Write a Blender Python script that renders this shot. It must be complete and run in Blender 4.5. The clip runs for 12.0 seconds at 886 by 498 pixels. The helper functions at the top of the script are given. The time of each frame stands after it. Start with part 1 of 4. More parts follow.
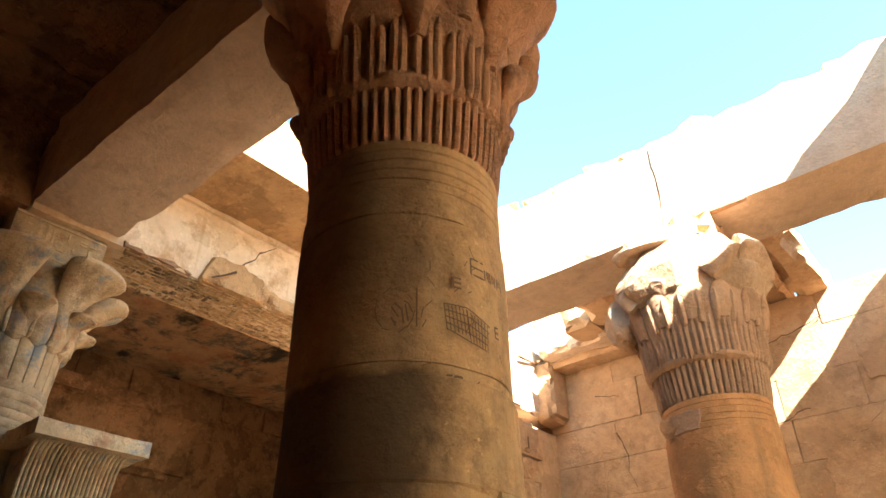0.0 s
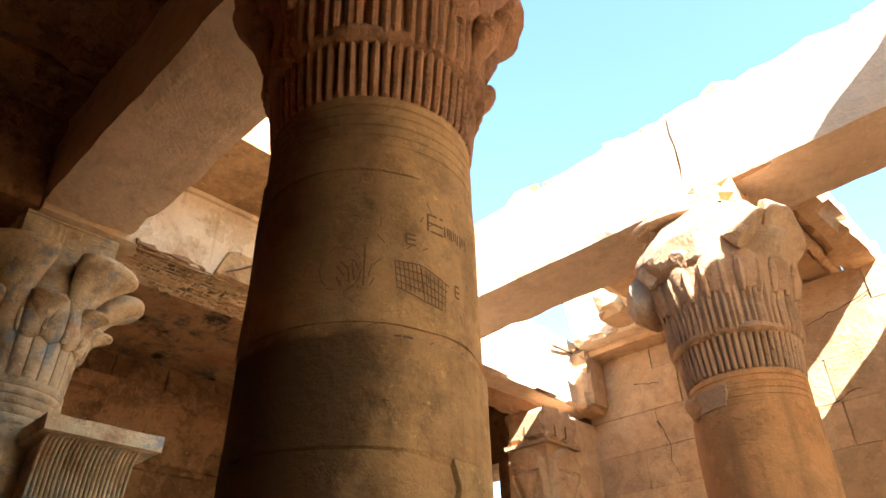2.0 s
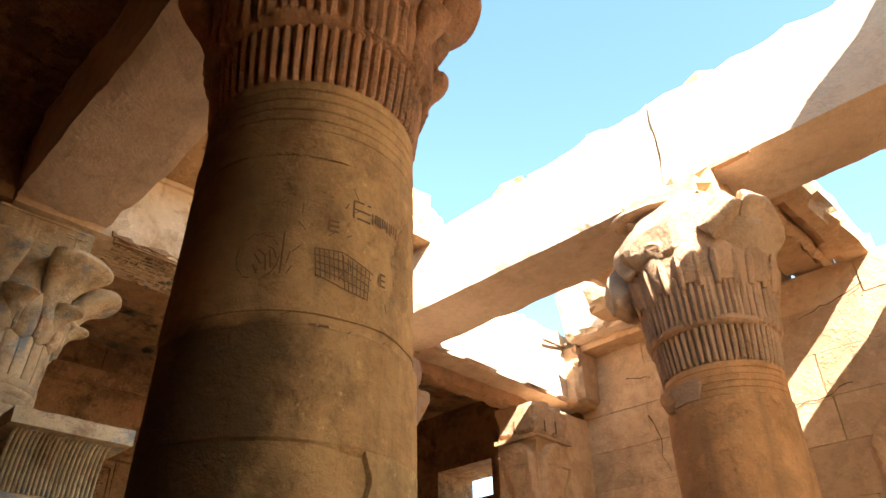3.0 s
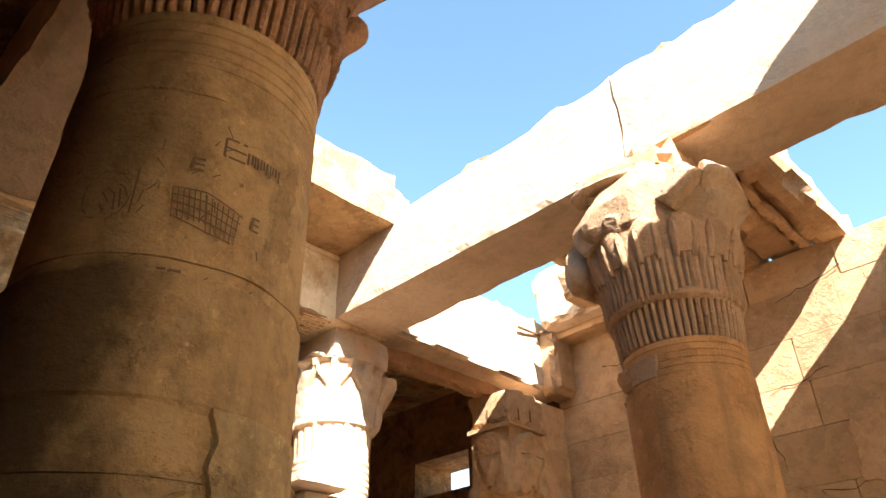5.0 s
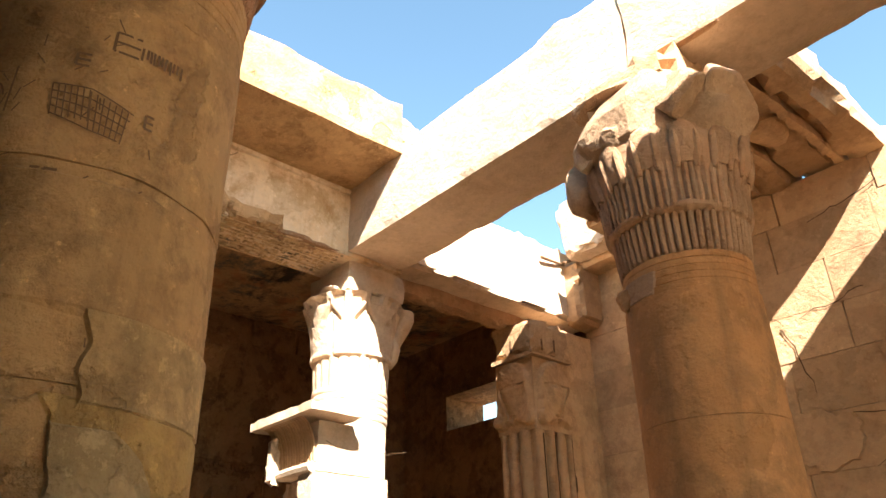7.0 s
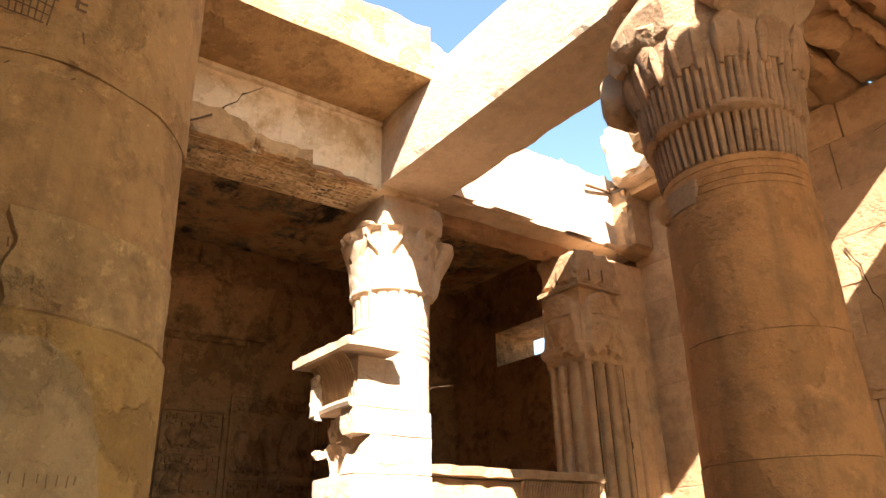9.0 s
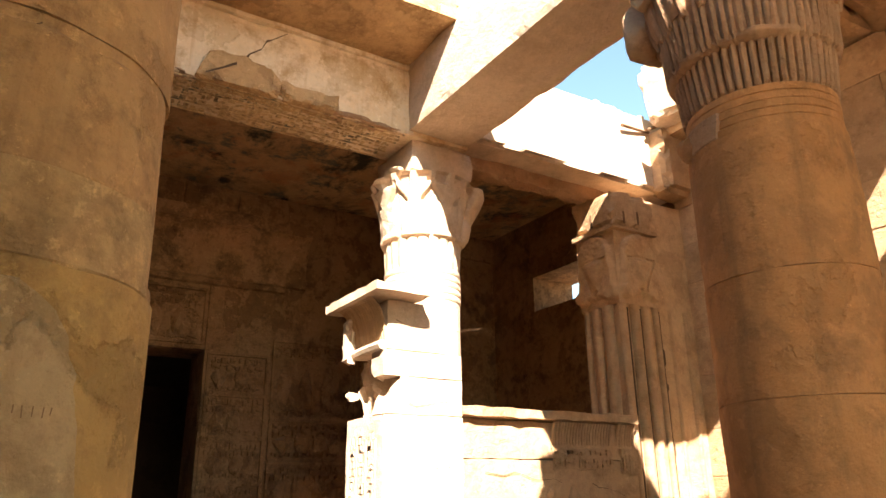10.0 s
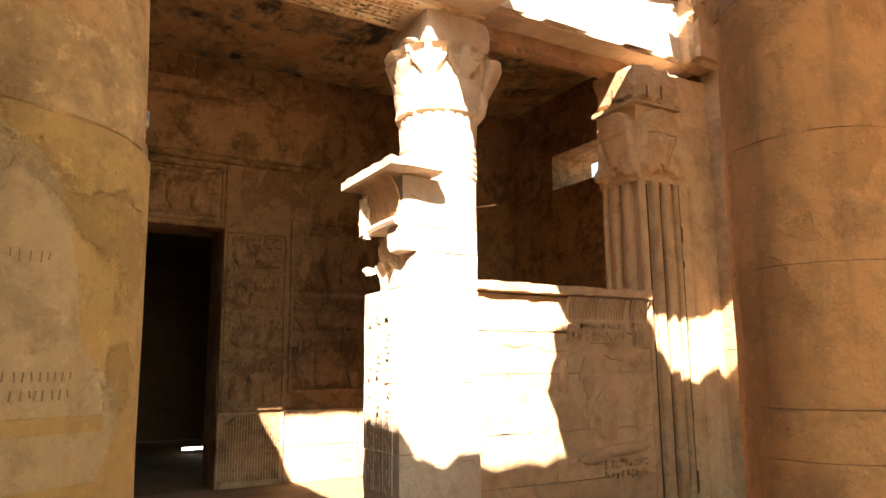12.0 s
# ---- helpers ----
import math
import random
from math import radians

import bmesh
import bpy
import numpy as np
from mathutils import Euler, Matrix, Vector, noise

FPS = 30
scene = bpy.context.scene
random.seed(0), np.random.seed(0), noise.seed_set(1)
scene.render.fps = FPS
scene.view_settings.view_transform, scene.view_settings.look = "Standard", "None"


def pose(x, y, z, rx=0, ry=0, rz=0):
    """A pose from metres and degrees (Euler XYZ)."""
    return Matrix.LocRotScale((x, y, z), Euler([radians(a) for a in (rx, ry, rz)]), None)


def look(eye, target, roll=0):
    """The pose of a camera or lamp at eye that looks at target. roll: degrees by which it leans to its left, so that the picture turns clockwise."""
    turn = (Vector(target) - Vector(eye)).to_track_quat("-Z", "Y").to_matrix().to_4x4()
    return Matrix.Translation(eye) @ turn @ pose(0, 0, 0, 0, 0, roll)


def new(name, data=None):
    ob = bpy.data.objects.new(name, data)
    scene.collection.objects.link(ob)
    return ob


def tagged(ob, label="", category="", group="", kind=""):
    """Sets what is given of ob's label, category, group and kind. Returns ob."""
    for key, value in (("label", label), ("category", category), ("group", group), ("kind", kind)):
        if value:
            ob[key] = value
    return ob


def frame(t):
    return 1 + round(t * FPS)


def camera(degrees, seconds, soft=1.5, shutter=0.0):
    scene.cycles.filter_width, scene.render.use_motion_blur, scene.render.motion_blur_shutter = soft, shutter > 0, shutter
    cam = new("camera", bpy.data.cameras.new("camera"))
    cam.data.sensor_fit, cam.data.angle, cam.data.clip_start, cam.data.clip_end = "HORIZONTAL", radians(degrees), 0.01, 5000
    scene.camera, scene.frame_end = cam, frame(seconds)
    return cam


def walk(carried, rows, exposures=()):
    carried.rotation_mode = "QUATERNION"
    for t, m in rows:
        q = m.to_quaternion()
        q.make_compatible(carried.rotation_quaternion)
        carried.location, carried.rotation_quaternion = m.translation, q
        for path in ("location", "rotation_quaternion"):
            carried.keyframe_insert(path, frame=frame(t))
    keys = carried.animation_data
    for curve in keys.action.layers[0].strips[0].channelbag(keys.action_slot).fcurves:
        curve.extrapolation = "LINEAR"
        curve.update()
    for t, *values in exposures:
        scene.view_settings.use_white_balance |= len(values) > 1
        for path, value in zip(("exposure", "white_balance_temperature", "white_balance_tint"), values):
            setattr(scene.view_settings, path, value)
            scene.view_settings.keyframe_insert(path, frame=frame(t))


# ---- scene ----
cam = camera(63.7, 12.0)
METRES, EYE, TILT, LEAN, TURN = 2.0, 1.5769, 0.0, 0.0, 39.4
ROWS = [
    (0.0, 0.0, 0.0, 0.0, 0.48, 32.31, 0.77),
    (0.5, 0.0371, 0.0343, -0.0045, 2.2, 32.34, 0.73),
    (1.0, 0.0681, 0.0663, -0.0072, 3.6, 32.34, 0.74),
    (1.5, 0.096, 0.0926, -0.013, 4.51, 32.43, 0.8),
    (2.0, 0.1365, 0.1099, -0.0175, 5.13, 32.45, 0.81),
    (2.5, 0.1947, 0.129, -0.0127, 5.58, 32.26, 0.7),
    (3.0, 0.2519, 0.1518, -0.0138, 5.77, 32.11, 0.55),
    (3.5, 0.2916, 0.1892, -0.0183, 5.6, 32.2, 0.63),
    (5.5, 0.4216, 0.317, -0.0262, 5.81, 31.46, 1.27),
    (6.0, 0.4757, 0.3282, -0.0321, 7.1, 30.19, 0.95),
    (6.5, 0.5208, 0.3543, -0.0377, 8.6, 28.63, 0.72),
    (7.0, 0.5426, 0.3994, -0.0457, 9.91, 27.33, 0.84),
    (9.0, 0.5972, 0.5406, -0.0591, 14.96, 22.99, 1.22),
    (9.5, 0.6437, 0.5605, -0.0665, 17.16, 21.13, 0.99),
    (10.0, 0.6735, 0.573, -0.0704, 18.87, 18.84, 0.79),
    (10.5, 0.6923, 0.585, -0.0796, 20.02, 16.41, 0.58),
    (11.0, 0.6919, 0.592, -0.0888, 20.47, 13.91, 0.46),
    (11.5, 0.6869, 0.5956, -0.0931, 20.53, 11.51, 0.41),
    (12.0, 0.6823, 0.6078, -0.1009, 20.47, 9.59, 0.5),
]
walk(cam, [(t, pose(0, 0, EYE, TILT, LEAN, TURN) @ pose(METRES * x, METRES * y, METRES * z, 90 + pitch, roll, yaw)) for t, x, y, z, yaw, pitch, roll in ROWS],
     [(0.0, 3.38, 6600, 12), (0.5, 3.28, 6700, 14), (1.0, 3.17, 6700, 12), (2.5, 3.17, 6700, 15), (3.0, 2.95, 6800, 14), (3.5, 2.84, 6800, 15), (5.5, 2.54, 6800, 13),
      (7.0, 2.46, 6900, 14), (9.0, 2.5, 7300, 18), (10.5, 2.58, 7400, 19), (12.0, 2.98, 7500, 17)])

# ---- world, sun, exposure ----
SUN = Vector((1.0, -0.51, 0.96)).normalized()
world = bpy.data.worlds.new("sky")
scene.world = world
world.use_nodes = True
wt = world.node_tree
sky = wt.nodes.new("ShaderNodeTexSky")
sky.sky_type = "NISHITA"
sky.sun_disc = False
sky.sun_elevation = math.asin(SUN.z)
sky.sun_rotation = math.atan2(SUN.x, SUN.y)
sky.air_density, sky.dust_density, sky.ozone_density = 0.9, 0.2, 0.0
wt.nodes["Background"].inputs["Strength"].default_value = 0.085
tint = wt.nodes.new("ShaderNodeMix")
tint.data_type, tint.blend_type = "RGBA", "MULTIPLY"
tint.inputs[0].default_value, tint.inputs[7].default_value = 1.0, (0.84, 1.05, 0.97, 1)
wt.links.new(sky.outputs[0], tint.inputs[6])
wt.links.new(tint.outputs[2], wt.nodes["Background"].inputs[0])
sun_data = bpy.data.lights.new("sun", "SUN")
sun_data.energy, sun_data.angle, sun_data.color = 5.0, radians(0.5), (1.0, 0.97, 0.93)
sun = new("sun", sun_data)
sun.matrix_world = look(SUN * 40, (0, 0, 0))


# ---- materials ----
def stone(name, light, dark, stain=(0.16, 0.09, 0.045), stains=0.35, size=1.0, bump=0.35, vary=0.12, rough=0.9, paint=(), streak=0.0, mottle=0.45, flake=0.35, soot_and_shade=()):
    """Weathered sandstone: two tones at two scales, stains, pits and relief; paint: leftovers of colour in patches."""
    light, dark = [(c[0] * 1.0, c[1] * 0.92, c[2] * 0.855) for c in (light, dark)]
    mat = bpy.data.materials.new(name)
    mat.use_nodes = True
    t = mat.node_tree
    n, link = t.nodes, t.links.new
    bsdf = n["Principled BSDF"]
    geo = n.new("ShaderNodeNewGeometry")
    info = n.new("ShaderNodeObjectInfo")

    def noise_tex(scale, detail=6, roughness=0.6, vec=None, distortion=0.0):
        x = n.new("ShaderNodeTexNoise")
        x.inputs["Scale"].default_value, x.inputs["Detail"].default_value = scale, detail
        x.inputs["Roughness"].default_value, x.inputs["Distortion"].default_value = roughness, distortion
        link(vec or geo.outputs["Position"], x.inputs["Vector"])
        return x.outputs["Fac"]

    def ramp(fac, lo, hi):
        r = n.new("ShaderNodeMapRange")
        r.inputs["From Min"].default_value, r.inputs["From Max"].default_value = lo, hi
        link(fac, r.inputs["Value"])
        return r.outputs["Result"]

    def mix(fac, a, b, kind="MIX"):
        m = n.new("ShaderNodeMix")
        m.data_type, m.blend_type = "RGBA", kind
        for sock, v in ((m.inputs[0], fac), (m.inputs[6], a), (m.inputs[7], b)):
            if isinstance(v, (int, float)):
                sock.default_value = v
            elif isinstance(v, tuple):
                sock.default_value = (*v, 1)
            else:
                link(v, sock)
        return m.outputs[2]

    def times(a, k):
        m = n.new("ShaderNodeMath")
        m.operation = "MULTIPLY"
        link(a, m.inputs[0])
        m.inputs[1].default_value = k
        return m.outputs[0]

    big = ramp(noise_tex(0.9 / size, 5, 0.6, distortion=0.8), 0.32, 0.68)
    col = mix(big, light, dark)
    fine = ramp(noise_tex(17 / size, 8, 0.7), 0.3, 0.7)
    col = mix(times(fine, 0.6), col, tuple(c * 0.72 for c in light))
    blot = ramp(noise_tex(2.6 / size, 9, 0.72, distortion=0.2), 0.5, 0.68)
    col = mix(times(blot, stains), col, stain)
    pale = ramp(noise_tex(3.7 / size, 8, 0.75), 0.62, 0.72)
    col = mix(times(pale, 0.35), col, tuple(min(1, c * 1.35) for c in light))
    spots = ramp(noise_tex(6.5 / size, 10, 0.8, distortion=0.2), 0.5, 0.64)
    col = mix(times(spots, mottle * 0.55), col, stain)
    flecks = ramp(noise_tex(31 / size, 6, 0.7), 0.63, 0.7)
    col = mix(times(flecks, mottle * 0.6), col, tuple(min(1, c * 1.5) for c in light))
    flaked = ramp(noise_tex(1.9 / size, 10, 0.62, distortion=0.15), 0.555, 0.58)
    col = mix(times(flaked, flake), col, tuple(c * 0.62 for c in dark))
    worn_off = ramp(noise_tex(12 / size, 8, 0.75), 0.58, 0.63)
    col = mix(times(worn_off, flake * 0.8), col, tuple(min(1, c * 1.25) for c in light))
    if streak:
        sc = n.new("ShaderNodeVectorMath")
        sc.operation = "MULTIPLY"
        link(geo.outputs["Position"], sc.inputs[0])
        sc.inputs[1].default_value = (9, 9, 0.6)
        drip = ramp(noise_tex(1.0, 5, 0.6, sc.outputs[0]), 0.55, 0.72)
        col = mix(times(drip, streak), col, stain)
    for i, (c, amount, scale) in enumerate(paint):
        off = n.new("ShaderNodeVectorMath")
        off.operation = "ADD"
        link(geo.outputs["Position"], off.inputs[0])
        off.inputs[1].default_value = (3.1 * i + 1, 7.7 * i, 1.3 * i)
        f = ramp(noise_tex(scale, 8, 0.72, off.outputs[0], 0.3), 0.53, 0.62)
        col = mix(times(f, amount), col, c)
    for axis, way, colour, amount, top, base in soot_and_shade:
        # soot and painted shade on one flank of a round shaft, ending ragged, between two heights
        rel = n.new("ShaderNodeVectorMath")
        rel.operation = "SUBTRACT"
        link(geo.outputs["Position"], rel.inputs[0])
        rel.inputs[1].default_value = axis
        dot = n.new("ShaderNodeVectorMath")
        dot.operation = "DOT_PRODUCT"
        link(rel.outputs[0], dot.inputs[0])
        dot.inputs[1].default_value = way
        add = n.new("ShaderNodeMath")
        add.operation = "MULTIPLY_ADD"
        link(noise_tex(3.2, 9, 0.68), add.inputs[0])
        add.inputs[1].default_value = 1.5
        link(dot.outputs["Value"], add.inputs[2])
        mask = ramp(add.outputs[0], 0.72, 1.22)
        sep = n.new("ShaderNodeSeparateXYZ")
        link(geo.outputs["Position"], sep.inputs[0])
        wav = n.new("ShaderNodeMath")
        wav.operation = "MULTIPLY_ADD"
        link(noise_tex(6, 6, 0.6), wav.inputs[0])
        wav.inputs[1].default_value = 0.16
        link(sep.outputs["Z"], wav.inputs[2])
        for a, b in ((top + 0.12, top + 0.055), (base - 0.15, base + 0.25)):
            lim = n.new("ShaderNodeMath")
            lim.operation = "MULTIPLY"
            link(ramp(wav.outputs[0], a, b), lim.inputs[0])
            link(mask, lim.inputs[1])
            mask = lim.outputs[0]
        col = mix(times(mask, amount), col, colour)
    hsv = n.new("ShaderNodeHueSaturation")
    val = n.new("ShaderNodeMapRange")
    link(info.outputs["Random"], val.inputs["Value"])
    val.inputs["To Min"].default_value, val.inputs["To Max"].default_value = 1 - vary, 1 + vary
    link(val.outputs["Result"], hsv.inputs["Value"])
    link(col, hsv.inputs["Color"])
    link(hsv.outputs["Color"], bsdf.inputs["Base Color"])
    bsdf.inputs["Roughness"].default_value = rough
    bsdf.inputs["Specular IOR Level"].default_value = 0.25
    b1 = n.new("ShaderNodeBump")
    b1.inputs["Strength"].default_value, b1.inputs["Distance"].default_value = min(1.0, bump * 1.4), 0.034
    link(noise_tex(7 / size, 10, 0.68), b1.inputs["Height"])
    vor = n.new("ShaderNodeTexVoronoi")
    vor.inputs["Scale"].default_value = 24 / size
    link(geo.outputs["Position"], vor.inputs["Vector"])
    b2 = n.new("ShaderNodeBump")
    b2.inputs["Strength"].default_value, b2.inputs["Distance"].default_value = bump * 0.35, 0.008
    link(ramp(vor.outputs["Distance"], 0.0, 0.35), b2.inputs["Height"])
    link(b1.outputs["Normal"], b2.inputs["Normal"])
    b3 = n.new("ShaderNodeBump")
    b3.inputs["Strength"].default_value, b3.inputs["Distance"].default_value = min(1.0, bump * 1.1), 0.012
    link(noise_tex(38 / size, 6, 0.7), b3.inputs["Height"])
    link(b2.outputs["Normal"], b3.inputs["Normal"])
    b4 = n.new("ShaderNodeBump")
    b4.invert = True
    b4.inputs["Strength"].default_value, b4.inputs["Distance"].default_value = min(1.0, flake * 1.4), 0.014
    link(flaked, b4.inputs["Height"])
    link(b3.outputs["Normal"], b4.inputs["Normal"])
    link(b4.outputs["Normal"], bsdf.inputs["Normal"])
    return mat


def plain(name, colour, rough=0.8, glow=0.0):
    mat = bpy.data.materials.new(name)
    mat.use_nodes = True
    b = mat.node_tree.nodes["Principled BSDF"]
    b.inputs["Base Color"].default_value, b.inputs["Roughness"].default_value = (*colour, 1), rough
    if glow:
        b.inputs["Emission Color"].default_value, b.inputs["Emission Strength"].default_value = (*colour, 1), glow
    return mat


SAND = stone("sandstone", (0.62, 0.45, 0.28), (0.52, 0.34, 0.185), stain=(0.2, 0.11, 0.05), stains=0.5, bump=0.6, mottle=0.6, flake=0.3)
# stone of the beams; also the paler copy of SAND for sunlit parts
BEAM_AND_SUNLIT = stone("beam_and_sunlit_sandstone", (0.74, 0.62, 0.48), (0.64, 0.51, 0.37), stain=(0.26, 0.15, 0.07), stains=0.35, bump=0.5, vary=0.04, flake=0.15)
# flank turned to the dark aisle: its shade is coloured in along with soot
FLANK_AXIS = (-2.007 / 1.3, 2.137 / 1.3, 0)
FLANK_WAY = (math.cos(radians(-104)) * 2.7, math.sin(radians(-104)) * 2.7, 0)
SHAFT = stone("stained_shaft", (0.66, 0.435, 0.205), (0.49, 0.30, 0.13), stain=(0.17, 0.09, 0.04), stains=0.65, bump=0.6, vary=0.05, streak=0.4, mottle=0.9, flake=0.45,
              soot_and_shade=((FLANK_AXIS, FLANK_WAY, (0.06, 0.033, 0.015), 0.85, 2.375, 0.5), (FLANK_AXIS, FLANK_WAY, (0.13, 0.068, 0.03), 0.7, 3.3, 2.5)))
DRUM = stone("plain_shaft", (0.57, 0.30, 0.125), (0.44, 0.215, 0.08), stain=(0.2, 0.105, 0.05), stains=0.7, bump=0.5, vary=0.05, streak=0.5, mottle=0.8)
CARVED = stone("carved_sandstone", (0.52, 0.35, 0.22), (0.40, 0.24, 0.135), stains=0.5, size=0.6, bump=0.6, vary=0.1, mottle=0.3)
BROKEN = stone("freshly_broken_stone", (0.64, 0.48, 0.33), (0.52, 0.36, 0.22), stains=0.35, size=0.5, bump=0.7, vary=0.06, mottle=0.4)
GRIMED = stone("grimed_carving", (0.57, 0.325, 0.185), (0.40, 0.21, 0.11), stain=(0.09, 0.05, 0.03), stains=0.7, size=0.6, bump=0.7, vary=0.15, mottle=0.5)
PAINTED = stone("painted_carving", (0.74, 0.64, 0.43), (0.50, 0.39, 0.23), stain=(0.17, 0.11, 0.06), stains=0.7, size=0.6, bump=0.45, vary=0.14, paint=(((0.20, 0.27, 0.31), 0.75, 4.0), ((0.38, 0.14, 0.07), 0.4, 5.0)))
CORNICE = stone("stained_cornice", (0.60, 0.42, 0.225), (0.49, 0.31, 0.15), stain=(0.19, 0.10, 0.045), stains=0.75, bump=0.6, vary=0.03, mottle=0.9, flake=0.55)
PLASTER = stone("pale_plaster", (0.86, 0.77, 0.60), (0.68, 0.50, 0.27), stain=(0.40, 0.22, 0.085), stains=0.9, bump=0.2, vary=0.03, streak=0.5)
PATCH = stone("column_plaster", (0.62, 0.475, 0.26), (0.50, 0.365, 0.18), stain=(0.25, 0.15, 0.07), stains=0.6, bump=0.65, vary=0.03, streak=0.3, mottle=0.8, flake=0.5)
CEILING = stone("painted_ceiling", (0.58, 0.40, 0.24), (0.46, 0.30, 0.16), stain=(0.06, 0.04, 0.025), stains=0.7, bump=0.3, paint=(((0.03, 0.034, 0.028), 0.95, 1.3), ((0.08, 0.10, 0.09), 0.8, 2.9), ((0.42, 0.16, 0.07), 0.5, 2.3)))
AGED = stone("aged_plaster", (0.70, 0.50, 0.245), (0.54, 0.355, 0.16), stain=(0.14, 0.08, 0.036), stains=0.7, bump=0.65, vary=0.03, streak=0.3, mottle=0.8, flake=0.5)
SOFFIT = stone("carved_soffit", (0.74, 0.58, 0.36), (0.60, 0.43, 0.23), stains=0.6, bump=0.5, paint=(((0.10, 0.11, 0.09), 0.9, 4.5), ((0.14, 0.08, 0.04), 0.7, 9.0)))
# stained stone, with the shade of inner room and aisle put into its colour
SHADED_STONE = stone("stained_shaded_stone", (0.43, 0.265, 0.14), (0.27, 0.158, 0.077), stain=(0.05, 0.027, 0.014), stains=0.85, bump=0.6, vary=0.1, mottle=0.9, flake=0.6)
FLOOR = stone("paving_stone", (0.31, 0.225, 0.135), (0.255, 0.175, 0.1), stains=0.3)
OCHRE = stone("ochre_shaft", (0.62, 0.425, 0.165), (0.49, 0.315, 0.11), stain=(0.24, 0.13, 0.055), stains=0.5, bump=0.65, vary=0.04, streak=0.3, mottle=0.8, flake=0.5)
# near-black colour stands in for the unlit chapel interior
CHAPEL_DARK = stone("chapel_darkness_stone", (0.13, 0.085, 0.05), (0.09, 0.055, 0.03), stains=0.4)
SCRATCH = plain("scratched_line", (0.17, 0.095, 0.045), 0.95)
FAINT = plain("faint_scratch", (0.25, 0.155, 0.07), 0.95)
GROOVE = plain("incised_line", (0.10, 0.055, 0.025), 0.95)
JOINT = stone("joint_mortar", (0.26, 0.16, 0.08), (0.2, 0.12, 0.06), stains=0.3)
WOOD = stone("grey_wood", (0.22, 0.13, 0.07), (0.15, 0.085, 0.045), size=0.3)
EARTH = stone("desert_ground", (0.54, 0.42, 0.28), (0.46, 0.34, 0.21), size=4)


# ---- building helpers ----
# the plan below is drawn at 1.3 times true size with its floor at DEEP; K and LIFT bring it to metres with the floor at 0
K = 2.0 / 2.6
DEEP = -0.45
LIFT = -DEEP * K


def mesh_of(name, bm, mat, smooth=False, lift=0.0):
    me = bpy.data.meshes.new(name)
    bmesh.ops.recalc_face_normals(bm, faces=bm.faces)
    bm.transform(Matrix.Translation((0, 0, lift)) @ Matrix.Scale(K, 4))
    if smooth:
        for e in bm.edges:
            if len(e.link_faces) == 2 and e.calc_face_angle(0.0) > 0.6:
                e.smooth = False
    bm.to_mesh(me)
    bm.free()
    me.materials.append(mat)
    if smooth:
        me.polygons.foreach_set("use_smooth", [True] * len(me.polygons))
    return me


def part(name, bm, mat, parent=None, label="", smooth=False):
    ob = new(name, mesh_of(name, bm, mat, smooth, LIFT))
    ob.parent = parent
    if parent is not None:
        ob.matrix_parent_inverse = parent.matrix_basis.inverted()
    return tagged(ob, label)


def place(name, me, m, parent):
    """Another object on the same mesh, at the pose m in the world."""
    ob = new(name, me)
    ob.parent = parent
    ob.matrix_parent_inverse = parent.matrix_basis.inverted()
    ob.matrix_basis = Matrix.Translation(m.translation * K + Vector((0, 0, LIFT)) - m.translation) @ m
    return ob


def thing(name, label, category, at=(0, 0, 0), group="", kind=""):
    ob = new(name)
    ob.empty_display_size = 0.2
    ob.matrix_basis = Matrix.Translation((at[0] * K, at[1] * K, (at[2] + (DEEP if at[2] == 0 else 0)) * K + LIFT))
    return tagged(ob, label, category, group, kind)


def shift(x, y, z):
    return Matrix.Translation((x * K, y * K, z * K))


def worn(bm, x0, x1, y0, y1, z0, z1, cell=0.25, amp=0.012, chip=0.05, seed=0.0, freq=2.2, top=None):
    """A stone block of small faces with uneven sides and chipped edges; top(x, y) shifts its upper side."""
    lo, hi = Vector((x0, y0, z0)), Vector((x1, y1, z1))
    num = [max(1, min(60, round((hi[i] - lo[i]) / cell))) for i in range(3)]
    verts = {}

    def vert(i, j, k):
        key = (i, j, k)
        if key not in verts:
            p = Vector([lo[a] + (hi[a] - lo[a]) * key[a] / num[a] for a in range(3)])
            q = p * freq + Vector((seed, seed * 1.7, -seed))
            inward = Vector([(1 if key[a] == 0 else -1 if key[a] == num[a] else 0) for a in range(3)])
            edges = sum(1 for v in inward if v)
            off = noise.noise_vector(q) * amp
            if edges >= 2:
                off += inward * chip * max(0.0, noise.noise(q * 2.3) + 0.25 + 0.5 * max(0.0, noise.noise(q * 0.6)))
            if top and key[2] == num[2]:
                off.z += top(p.x, p.y)
            verts[key] = bm.verts.new(p + off)
        return verts[key]

    for a in range(3):
        b, c = (a + 1) % 3, (a + 2) % 3
        for side in (0, num[a]):
            for u in range(num[b]):
                for v in range(num[c]):
                    ring = []
                    for du, dv in ((0, 0), (1, 0), (1, 1), (0, 1)):
                        key = [0, 0, 0]
                        key[a], key[b], key[c] = side, u + du, v + dv
                        ring.append(vert(*key))
                    bm.faces.new(ring if side else ring[::-1])
    return bm


def block(x0, x1, y0, y1, z0, z1, **kw):
    return worn(bmesh.new(), x0, x1, y0, y1, z0, z1, **kw)


def box(bm, x0, x1, y0, y1, z0, z1):
    bmesh.ops.create_cube(bm, size=1, matrix=Matrix.Translation(((x0 + x1) / 2, (y0 + y1) / 2, (z0 + z1) / 2)) @ Matrix.Diagonal((x1 - x0, y1 - y0, z1 - z0, 1)))
    return bm


